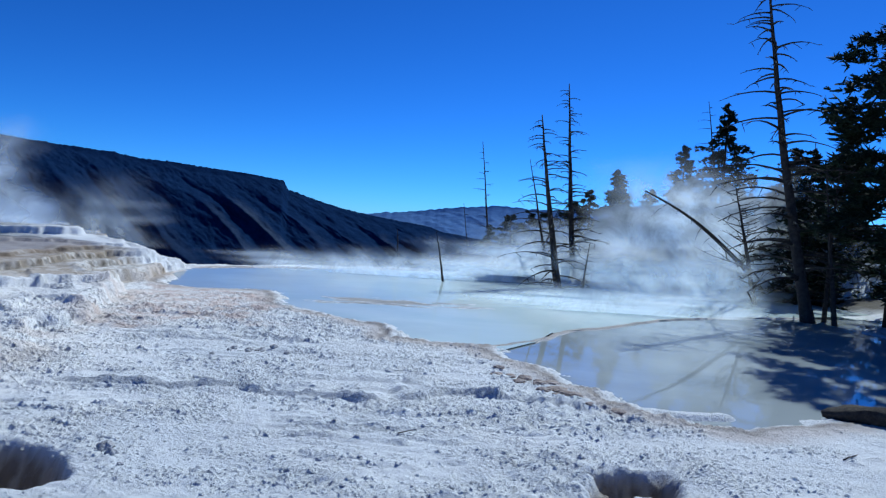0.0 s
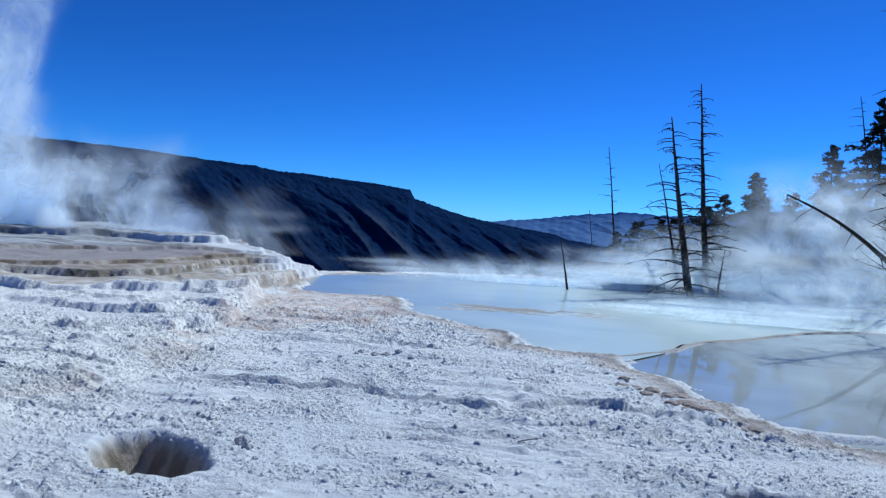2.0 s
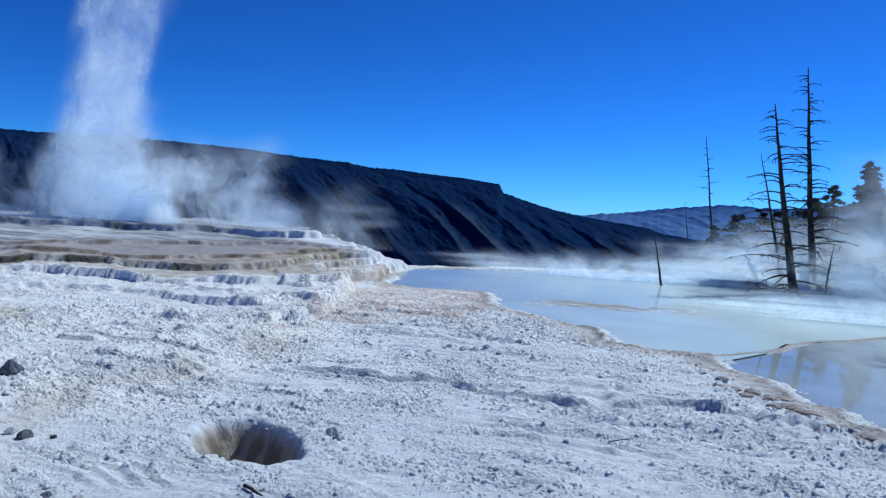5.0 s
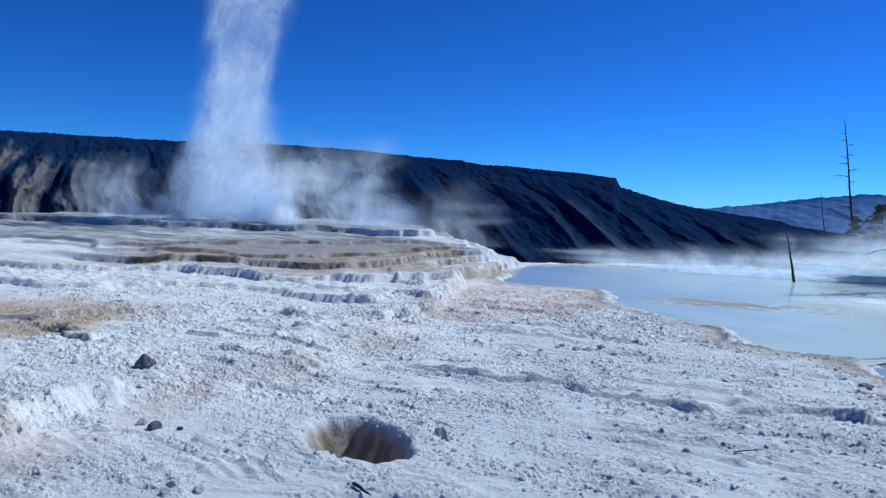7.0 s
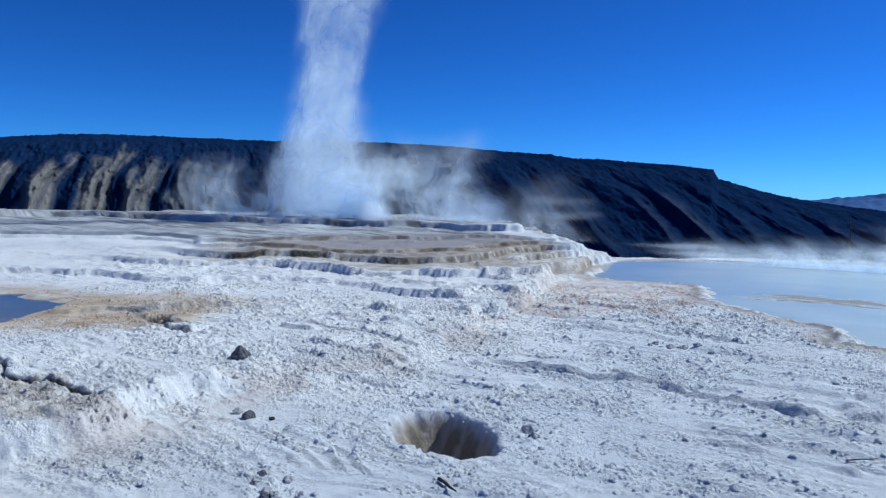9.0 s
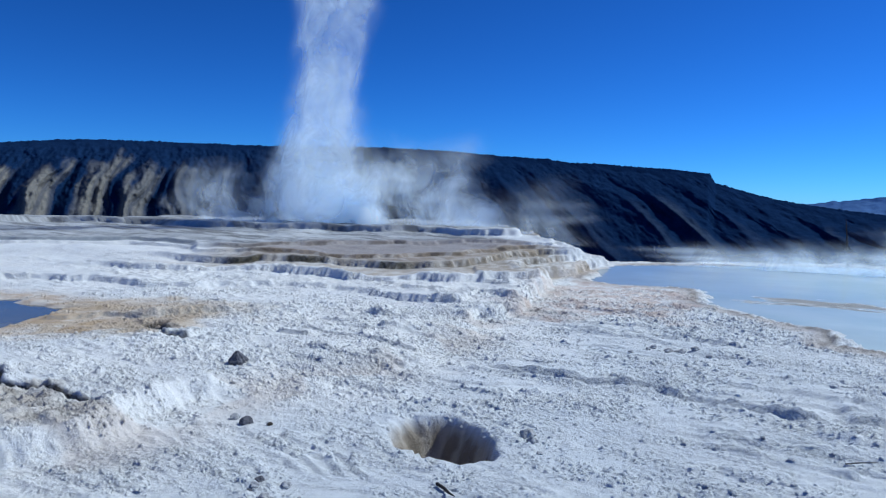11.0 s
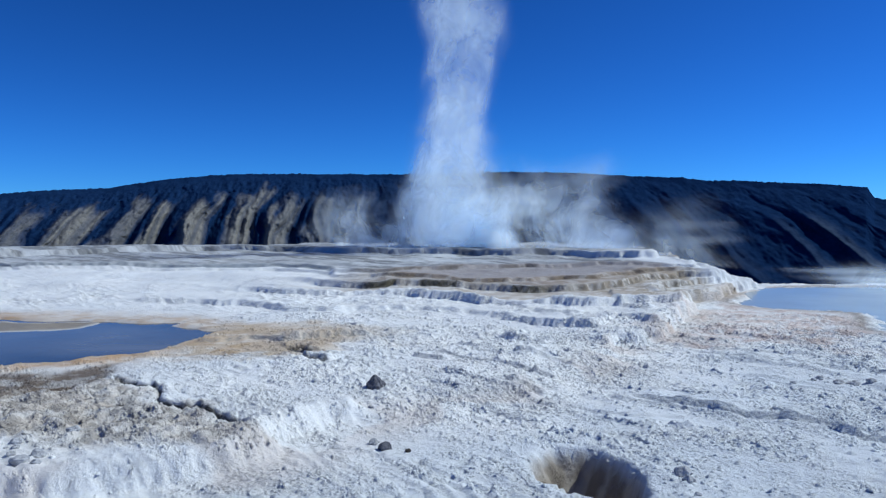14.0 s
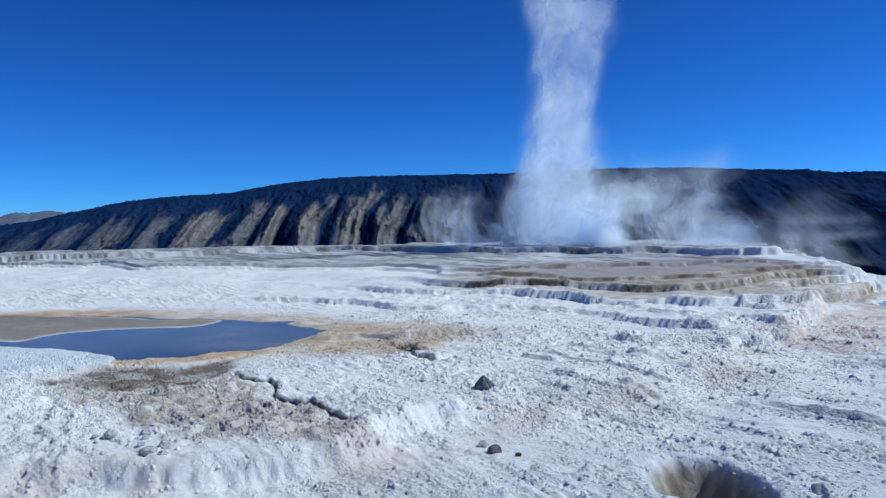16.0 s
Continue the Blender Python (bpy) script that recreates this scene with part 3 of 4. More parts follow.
def valley(x, y, z, tint, wob):
    """The hill falls away all round, down to the valley."""
    far = np.hypot(x, y)

    def stain_or_shade(mask, colour):
        tint[:] = tint * (1 - mask[..., None]) + np.array(colour) * mask[..., None]

    edge = fall_line(x, y, [(-95, -40), (-62, -10), (-50.00, 4.00), (-45.51, 10.32), (-39.69, 21.00), (-31.48, 30.73), (-23.33, 35.92), (-16.61, 32.60), (-12.29, 28.17), (-9.61, 25.60),
                                (-7.07, 27.35), (-4.54, 29.27), (-1.12, 31.24), (2.61, 31.74), (10.41, 32.08), (21.94, 36.93), (32.46, 43.27), (60, 30), (60, -40)]) + 0.5 * wob
    z -= np.minimum(np.maximum(-edge, 0) * 0.45, 190) + np.minimum(np.maximum(-edge, 0) * 1.5, 5)
    out = smooth(0.6, 3, -edge)
    stain_or_shade(out, (0.12, 0.12, 0.075))
    z += smooth(30, 300, -edge) * 18 * fbm(x * 0.004, y * 0.004, 4, 71)
    forest = area_distance(x, y, [(11.60, 14.39), (11.96, 16.97), (14.07, 18.75), (16.26, 22.14), (15.48, 28.76), (10.37, 30.58), (21.90, 35.92), (32.46, 43.27), (60, 30), (60.00, 0.00), (16.00, 8.00)]) + 0.4 * wob
    stain_or_shade(smooth(-0.2, 0.6, forest), (0.10, 0.085, 0.06))
    z += 0.25 * smooth(-0.2, 3, forest)
    return z, tint


def ticks(spans):
    """Grid lines: (from, to, step) spans, then ever wider out to the horizon on both sides."""
    out = []
    for a, c, step in spans:
        out += np.arange(a, c - 1e-6, step).tolist()
    out.append(spans[-1][1])
    step = spans[-1][2]
    while out[-1] < 4700:
        step *= 1.12
        out.append(out[-1] + step)
    low, step = [out[0]], spans[0][2]
    while low[-1] > -4700:
        step *= 1.12
        low.append(low[-1] - step)
    return np.array(low[:0:-1] + out)


def sheet(name, x, y, z, tint, material):
    """A grid mesh from arrays of places."""
    rows, cols = z.shape
    me = bpy.data.meshes.new(name)
    idx = np.arange(rows * cols).reshape(rows, cols)
    quads = np.stack([idx[:-1, :-1], idx[:-1, 1:], idx[1:, 1:], idx[1:, :-1]], -1).reshape(-1, 4)
    me.vertices.add(rows * cols)
    me.vertices.foreach_set("co", np.stack([x, y, z], -1).astype(np.float32).ravel())
    me.loops.add(quads.size)
    me.loops.foreach_set("vertex_index", quads.astype(np.int32).ravel())
    me.polygons.add(len(quads))
    me.polygons.foreach_set("loop_start", np.arange(0, quads.size, 4, dtype=np.int32))
    me.polygons.foreach_set("use_smooth", np.ones(len(quads), dtype=bool))
    me.update(calc_edges=True)
    if tint is not None:
        layer = me.color_attributes.new("tint", "FLOAT_COLOR", "POINT")
        layer.data.foreach_set("color", np.concatenate([tint, np.ones(tint.shape[:2] + (1,))], -1).astype(np.float32).ravel())
    me.materials.append(material)
    return new(name, me)


gx = ticks([(-75, -45, 0.6), (-45, -25, 0.3), (-25, -16, 0.12), (-16, -9.6, 0.055), (-9.6, -4, 0.038), (-4, 3, 0.042), (3, 8, 0.06), (8, 16, 0.16), (16, 40, 0.5)])
gy = ticks([(-6, 1.2, 0.3), (1.2, 4, 0.032), (4, 4.7, 0.022), (4.7, 9, 0.036), (9, 12, 0.05), (12, 27, 0.062), (27, 45, 0.18), (45, 75, 0.4)])
GX, GY = np.meshgrid(gx, gy)
GZ, GT = terrain(GX, GY)
GZ, GT = GZ.reshape(GX.shape), GT.reshape(GX.shape + (3,))
ground = tagged(sheet("ground", GX, GY, GZ, GT, TRAVERTINE), "white crusted travertine terraces with tan and brown stains, shade painted along ledges", "ground", kind="structure")


def on_grid(grid, x, y):
    """The ground sheet's values at places, between its grid lines."""
    i, j = np.searchsorted(gx, x) - 1, np.searchsorted(gy, y) - 1
    u, v = (x - gx[i]) / (gx[i + 1] - gx[i]), (y - gy[j]) / (gy[j + 1] - gy[j])
    if grid.ndim == 3:
        u, v = u[:, None], v[:, None]
    return (grid[j, i] * (1 - u) + grid[j, i + 1] * u) * (1 - v) + (grid[j + 1, i] * (1 - u) + grid[j + 1, i + 1] * u) * v


def nodules(count, seed):
    """Knobs of crust, grown in patches and streaks over the flats."""
    rng = np.random.default_rng(seed)
    r, a = 3.0 + 13.0 * rng.random(count), np.radians(rng.uniform(-88, 33, count))
    x, y = r * np.sin(a), r * np.cos(a)
    patch = smooth(-0.15, 0.45, fbm(x * 0.4, y * 0.75, 4, 31, 0.6))
    streak = smooth(0.05, 0.5, fbm(x * 0.9, y * 3.2, 3, 35, 0.6))
    band = np.exp(-(area_distance(x, y, BENCH) / 0.8) ** 2) * smooth(5.0, 5.8, y)
    brown = smooth(-0.2, 0.3, area_distance(x, y, BROWN))
    rim = np.exp(-((area_distance(x, y, HOLE_A) + 0.35) / 0.3) ** 2) + np.exp(-((area_distance(x, y, HOLE_B) + 0.35) / 0.35) ** 2)
    share = 0.05 + 0.5 * patch + 0.5 * streak + 0.45 * band + 0.5 * brown + 0.7 * rim * smooth(5.6, 6.2, y)
    dry = (area_distance(x, y, POOL) < -0.25) & (area_distance(x, y, BLUE_POOL) < -0.3) & (area_distance(x, y, HOLE_A) < -0.03) & (area_distance(x, y, HOLE_B) < -0.03) & (area_distance(x, y, STEP_A) < 0)
    for pts, rise, _ in LEDGES:
        if rise > 0.07:
            d, _ = line_distance(x, y, pts)
            dry &= np.abs(d) > 0.11
    keep = dry & (rng.random(count) < share)
    x, y, r = x[keep], y[keep], r[keep]
    n = len(x)
    size = (0.0065 + 0.011 * rng.random(n) ** 2 + 0.012 * (rng.random(n) < 0.05)) * (0.7 + 0.06 * r)
    z, tint = on_grid(GZ, x, y), on_grid(GT, x, y)
    turn = rng.uniform(0, 2 * np.pi, n)
    rings = []
    for k in range(6):
        t = turn + k * np.pi / 3
        w = size * rng.uniform(0.8, 1.6, n)
        rings.append(np.stack([x + 1.5 * w * np.cos(t), y + 0.8 * w * np.sin(t), z - 0.3 * size], -1))
    for k in range(2):
        t = turn + k * np.pi
        rings.append(np.stack([x + 0.55 * size * np.cos(t), y + 0.4 * size * np.sin(t), z + size * rng.uniform(0.5, 1.15, n)], -1))
    co = np.stack(rings, 1).reshape(-1, 3)
    tri = ((0, 1, 6), (1, 7, 6), (1, 2, 7), (2, 3, 7), (3, 4, 7), (4, 6, 7), (4, 5, 6), (5, 0, 6))
    face = (np.arange(n)[:, None, None] * 8 + np.array(tri)[None]).reshape(-1, 3)
    me = bpy.data.meshes.new("crust_nodules")
    me.vertices.add(len(co))
    me.vertices.foreach_set("co", co.astype(np.float32).ravel())
    me.loops.add(face.size)
    me.loops.foreach_set("vertex_index", face.astype(np.int32).ravel())
    me.polygons.add(len(face))
    me.polygons.foreach_set("loop_start", np.arange(0, face.size, 3, dtype=np.int32))
    me.update(calc_edges=True)
    layer = me.color_attributes.new("tint", "FLOAT_COLOR", "POINT")
    layer.data.foreach_set("color", np.concatenate([np.repeat(tint, 8, 0), np.ones((len(co), 1))], -1).astype(np.float32).ravel())
    me.materials.append(TRAVERTINE)
    return tagged(new("crust_nodules", me), "small white knobs of travertine crust on the flats", "crust", kind="stuff")


nodules(170000, 5)


# -- far hills --
def hill(name, az0, az1, cols, profile, radius, foot, foot_z, gully, label, near_tint, top_tint, seed):
    az = np.linspace(az0, az1, cols)
    down = np.linspace(0, 1, 130) ** 1.25
    AZ, D = np.meshgrid(az, down)
    el = np.interp(az, [p[0] for p in profile], [p[1] for p in profile])
    el = el + 0.05 * fbm(az * 3.0, az * 0, 4, seed) + 0.075 * np.abs(vnoise(az * 14, az * 0, seed + 9))
    top = 2.2 + radius * np.tan(np.radians(el))
    lean = np.interp(AZ, [-80, -65, -55, -40, -25, -10], [-8, -5, -1.5, 1, 7, 9])
    u = (AZ - lean * D) * radius * math.pi / 180
    warp = 0.5 * vnoise(u / 220, D * 2.5, seed + 3) + 0.25 * vnoise(u / 70, D * 5, seed + 8)
    rib = 1.2 * np.abs(vnoise(u / 130 + warp, D * 0.8, seed + 1)) + 0.75 * np.abs(vnoise(u / 52 + warp, D * 1.2, seed + 2)) + 0.4 * np.abs(vnoise(u / 21 + warp, D * 2.5, seed + 4))
    rib = 1 - rib
    shape = smooth(0.0, 0.25, D) * (1 - 0.3 * D)
    r = radius - (radius - foot) * D ** 1.15 - gully * shape * rib - np.interp(AZ, [-55, -40], [16, 5]) * smooth(0.03, 0.15, D) * (1 - np.abs(fbm(u / 34 + warp, D * 9, 4, seed + 13, 0.6)))
    z = top[None, :] * (1 - D ** 0.9) + foot_z * D ** 0.9 + 4 * fbm(u / 60, D * 12, 4, seed + 5) * smooth(0, 0.05, D)
    tint = np.empty(AZ.shape + (3,))
    tint[:] = near_tint
    wood = 1 - smooth(0.05, 0.3, D + 0.15 * fbm(u / 120, D * 4, 4, seed + 6))
    cover = np.interp(AZ, [-70, -56, -40, -12], [-0.1, 0.05, 0.75, 0.85])
    # gullies take the darker tint, for their woods and painted shade
    wood = np.maximum(wood, 0.9 * smooth(0.05, -0.35, rib + 0.25 * fbm(u / 40, D * 9, 3, seed + 12)))
    wood = np.maximum(wood, 0.9 * smooth(0.0, 0.5, cover + fbm(u / 90, D * 6, 4, seed + 7)))
    tint = tint * (1 - wood[..., None]) + np.array(top_tint) * wood[..., None]
    x, y = r * np.sin(np.radians(AZ)), r * np.cos(np.radians(AZ))
    return tagged(sheet(name, x, y, z, tint, HAZE_TINTED if "distant" in name else MOUNTAIN), label, "mountain", kind="structure")


def mountain(profile):
    """The long mesa: spurs run down its side, sunlight painted pale on their bare flanks, shade and haze painted over
    the wooded gullies.
    """
    az = np.linspace(-102, 16, 1500)
    AZ, D = np.meshgrid(az, np.linspace(0, 1, 125) ** 1.15)
    radius = 2600.0
    run = 520.0
    el = np.interp(az, [p[0] for p in profile], [p[1] for p in profile])
    top = 2.2 + radius * np.tan(np.radians(el))
    woods = radius * np.radians(0.02 * fbm(az * 3.0, az * 0, 3, 3) + 0.12 * np.abs(vnoise(az * 7, az * 0, 12)) * (0.4 + 0.6 * np.abs(vnoise(az * 1.3, az * 0, 14))))
    lean = np.interp(AZ, [-85, -70, -60, -50, -38, -25, -10], [-7, -5.5, -3.0, -1.0, 2.5, 7, 9])
    s = AZ - lean * D
    west = np.interp(AZ, [-58, -40], [1.0, 0.0])
    warp = 0.35 * vnoise(s / 4.1, D * 2.0, 4) + 0.16 * vnoise(s / 1.3, D * 5, 8)
    q = s / np.interp(AZ, [-45, -30], [2.9, 3.7]) + warp + 0.3
    f = q - np.floor(q)
    own = lattice(np.floor(q), 0 * q, 31)
    crest = np.where(f < 0.45, f / 0.45, (1 - f) / 0.55) * (0.55 + 0.6 * own)
    q2 = s / 0.95 + 2.2 * warp + 0.8 * vnoise(s / 2, D * 3, 5)
    f2 = q2 - np.floor(q2)
    small = np.where(f2 < 0.5, f2, 1 - f2) * 2 * (0.3 + 0.9 * lattice(np.floor(q2), 0 * q2, 35))
    crag = 1 - np.abs(fbm(s * 1.6, D * 9, 4, 16, 0.6))
    shape = smooth(0.04, 0.4, D)
    r = radius - run * D - shape * ((50 + 66 * west) * crest + (3 + 30 * west) * small) - (5 + 9 * west) * smooth(0.02, 0.12, D) * crag
    z = top[None, :] * (1 - D) - 190 * D + woods[None, :] * (1 - smooth(0.0, 0.03, D)) + 3 * fbm(s * 0.9, D * 12, 4, 5) * smooth(0, 0.05, D)
    # one flank of each spur is coloured pale as its lit side
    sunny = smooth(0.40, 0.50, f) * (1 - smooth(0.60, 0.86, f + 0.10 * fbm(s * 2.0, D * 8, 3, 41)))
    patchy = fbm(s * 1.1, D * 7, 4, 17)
    lit_east = sunny * smooth(0.30, 0.52, D + 0.25 * (own - 0.5) + 0.08 * patchy) * (0.25 + 0.75 * smooth(0.25, 0.7, own)) * np.interp(AZ, [-30, -6, 0], [1, 0.85, 0.2])
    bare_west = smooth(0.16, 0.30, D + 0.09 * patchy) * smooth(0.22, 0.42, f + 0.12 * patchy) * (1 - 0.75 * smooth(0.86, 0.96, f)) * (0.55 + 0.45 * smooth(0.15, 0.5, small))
    bare = (west * bare_west + (1 - west) * 0.6 * lit_east) * np.interp(AZ, [-84, -77, -70], [0.25, 0.6, 1])
    # dark blue holds woods, gully shade and air haze in one colour
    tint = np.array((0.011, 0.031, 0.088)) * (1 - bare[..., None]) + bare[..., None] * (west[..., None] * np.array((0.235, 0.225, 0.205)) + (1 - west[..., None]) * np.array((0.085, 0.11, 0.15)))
    x, y = r * np.sin(np.radians(AZ)), r * np.cos(np.radians(AZ))
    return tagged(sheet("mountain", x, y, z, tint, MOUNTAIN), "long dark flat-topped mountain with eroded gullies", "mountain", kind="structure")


RIDGE = [(-102, -0.2), (-86, 0.25), (-83.4, 0.53), (-81.4, 0.77), (-80, 1.15), (-78.2, 1.52), (-76.3, 1.96), (-75.1, 2.16), (-73.2, 2.40), (-71.2, 2.57), (-68.3, 2.70),
         (-66.2, 3.08), (-64.1, 3.44), (-61.3, 3.76), (-58.6, 3.95), (-54.5, 4.0), (-50.0, 4.02), (-47.6, 3.98), (-41.3, 4.12), (-37.5, 4.14), (-33, 4.02), (-31.5, 3.96), (-27.4, 3.62),
         (-24.2, 3.45), (-21.8, 3.14), (-20, 3.12), (-17.8, 2.9), (-15.9, 2.8), (-13.6, 2.62), (-11.5, 2.36), (-11.02, 1.64), (-8.2, 0.82), (-6.9, 0.5), (-5.1, 0.17), (-2.5, -0.2),
         (0.4, -0.55), (1.3, -0.9), (6, -1.5), (16, -2.4)]
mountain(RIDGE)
FAR = [(-14, -1.5), (-9, -0.3), (-4.7, 0.2), (-1.5, 0.52), (2.1, 1.08), (4.4, 1.32), (5.8, 1.55), (7.2, 1.42), (9.5, 1.38), (12, 1.5), (15.6, 2.0), (18.6, 2.3), (24, 2.0), (32, 1.6), (48, 0.6)]
# the blue of the air between is mixed into these tints
hill("distant_range", -14, 48, 300, FAR, 4300, 3200, -250, 18, "distant mountain range with blue haze painted in", (0.14, 0.25, 0.48), (0.11, 0.21, 0.43), 23)
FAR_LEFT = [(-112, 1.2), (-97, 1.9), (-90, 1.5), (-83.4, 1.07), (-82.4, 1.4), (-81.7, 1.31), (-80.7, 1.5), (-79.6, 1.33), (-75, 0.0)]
# grey-blue haze is part of this hill's tints
hill("distant_hill", -112, -75, 200, FAR_LEFT, 4200, 3400, -250, 60, "distant hill with grey-blue haze painted in", (0.16, 0.18, 0.23), (0.13, 0.15, 0.20), 33)
BACK = [(60, -1), (75, 1.5), (120, 3), (180, 3.5), (230, 2.5), (262, 1)]
hill("hill_behind", 40, 265, 200, BACK, 3000, 2000, -190, 14, "wooded hill side", (0.16, 0.15, 0.11), (0.04, 0.05, 0.035), 43)


# -- water --
def water(name, pts, z, material, label, margin=0.6):
    cx, cy = sum(p[0] for p in pts) / len(pts), sum(p[1] for p in pts) / len(pts)
    bm = bmesh.new()
    face = bm.faces.new([bm.verts.new((p[0], p[1], z)) for p in pts])
    bmesh.ops.triangulate(bm, faces=[face])
    if sum(f.normal.z for f in bm.faces) < 0:
        bmesh.ops.reverse_faces(bm, faces=bm.faces)
    me = bpy.data.meshes.new(name)
    bm.to_mesh(me)
    bm.free()
    me.materials.append(material)
    return tagged(new(name, me), label, "pool", kind="structure")


MILKY_AREA = [(-8.58, 20.18), (-6.72, 18.60), (-4.41, 19.09), (-4.02, 17.78), (-2.90, 15.84), (-1.53, 14.25), (-1.03, 13.84), (-0.86, 12.21), (0.16, 12.00), (1.41, 12.21)] \
    + RIM[1:] + [(15.27, 23.23), (14.42, 27.92), (10.35, 29.98), (2.57, 30.24), (-1.15, 30.04), (-4.56, 28.37), (-7.09, 26.75), (-9.52, 24.90)]
LOWER_AREA = [(1.42, 12.51), (1.06, 11.20), (1.35, 10.39), (1.54, 9.69), (1.92, 8.69), (2.11, 8.19), (2.71, 7.59), (3.83, 7.29), (5.09, 7.77), (6.28, 8.27),
              (8.34, 9.76), (11.00, 12.62), (12.01, 15.86), (11.96, 16.97), (13.86, 18.56), (15.85, 22.16)] + [(p[0] + 0.02, p[1] - 0.02) for p in RIM[:0:-1]]
water("milky_pool", MILKY_AREA, -0.022, MILKY, "milky pale turquoise hot spring water")
water("lower_pool", LOWER_AREA, -0.045, CLEAR, "still grey-blue shallow hot spring water")
water("blue_pool", [(-15.12, 1.05), (-13.01, 1.97), (-11.17, 3.16), (-10.65, 4.27), (-10.63, 5.37), (-11.30, 6.64), (-11.89, 7.61), (-14.49, 7.73), (-16.69, 6.36), (-19.24, 4.37), (-20.59, 2.66), (-17.00, 1.40)], 0.145, BLUE, "still deep blue hot spring pool")


# -- helpers for things --
def part(name, bm, material, parent=None, label=""):
    me = bpy.data.meshes.new(name)
    bm.to_mesh(me)
    bm.free()
    me.materials.append(material)
    for p in me.polygons:
        p.use_smooth = True
    ob = new(name, me)
    if parent is not None:
        ob.parent = parent
    if label:
        tagged(ob, label)
    return ob


def tube(bm, pts, radii, sides=6):
    """A tapered limb along points."""
    rings = []
    for k, p in enumerate(pts):
        way = (Vector(pts[min(k + 1, len(pts) - 1)]) - Vector(pts[max(k - 1, 0)])).normalized()
        a = way.orthogonal().normalized()
        b = way.cross(a)
        rings.append([bm.verts.new(Vector(p) + radii[k] * (math.cos(2 * math.pi * s / sides) * a + math.sin(2 * math.pi * s / sides) * b)) for s in range(sides)])
    for r0, r1 in zip(rings, rings[1:]):
        for s in range(sides):
            bm.faces.new((r0[s], r0[(s + 1) % sides], r1[(s + 1) % sides], r1[s]))
    bm.faces.new(rings[-1])
    bm.faces.new(rings[0][::-1])


def height(x, y):
    z, _ = terrain(np.array([[float(x)]]), np.array([[float(y)]]))
    return float(z[0])


def dead_tree(name, base, top, radius, count, reach, seed, low=0.15, droop=0.5, label="bare dead conifer snag with drooping thin branches"):
    rng = random.Random(seed)
    bx, by = base
    bz = height(bx, by) - 0.12
    root = tagged(new(name), label, "dead tree", "dead snags")
    root.location = (bx, by, bz)
    end = Vector((top[0] - bx, top[1] - by, top[2] - bz))
    bend = Vector((rng.uniform(-1, 1), rng.uniform(-1, 1), 0)) * 0.012 * end.length
    pts = [end * u + bend * math.sin(u * math.pi) + Vector((rng.uniform(-1, 1), rng.uniform(-1, 1), 0)) * 0.012 for u in np.linspace(0, 1, 14).tolist()]
    bm = bmesh.new()
    tube(bm, pts, [radius * (1 - 0.88 * u) * (1.25 if u == 0 else 1) for u in np.linspace(0, 1, 14).tolist()], 8)
    part("trunk", bm, DEADWOOD, root)
    for k in range(count):
        u = low + (0.97 - low) * (k + rng.random()) / count
        p = end * u + bend * math.sin(u * math.pi)
        a = rng.uniform(0, 2 * math.pi)
        size = reach * (1.15 - u * 0.85) * rng.uniform(0.5, 1.15)
        out = Vector((math.cos(a), math.sin(a), 0))
        limb, q, lift = [], p.copy(), rng.uniform(0.05, 0.35)
        for s in range(6):
            limb.append(q.copy())
            q = q + (out + Vector((rng.uniform(-0.15, 0.15), rng.uniform(-0.15, 0.15), lift - droop * s / 4))).normalized() * size / 5
        r = radius * (0.13 + 0.14 * (1 - u)) + 0.004
        bm = bmesh.new()
        tube(bm, limb, [r * (1 - 0.8 * s / 5) for s in range(6)], 4)
        for s in range(2, 6):
            if rng.random() < 0.7:
                tw = Vector((rng.uniform(-1, 1), rng.uniform(-1, 1), rng.uniform(-0.8, 0.3))) * size * 0.18
                tube(bm, [limb[s], limb[s] + tw * 0.6, limb[s] + tw + Vector((0, 0, -0.02))], [r * 0.4, r * 0.3, r * 0.15], 3)
        part("branch", bm, DEADWOOD, root)
    return root


def limb(root, start, end, radius, seed):
    """A long broken limb with twigs."""
    rng = random.Random(seed)
    a, b = Vector(start), Vector(end)
    pts = [a.lerp(b, k / 9) + Vector((0, 0, 0.28 * math.sin(k / 9 * math.pi))) for k in range(10)]
    bm = bmesh.new()
    tube(bm, pts, [radius * (1 - 0.08 * k) for k in range(10)], 6)
    for k in range(2, 10):
        tw = Vector((rng.uniform(-0.6, 0.2), rng.uniform(-0.4, 0.4), rng.uniform(-0.6, 0.1))) * rng.uniform(0.5, 1.2)
        tube(bm, [pts[k], pts[k] + tw * 0.6, pts[k] + tw + Vector((0, 0, -0.08))], [0.014, 0.01, 0.005], 4)
    part("broken_limb", bm, DEADWOOD, root)


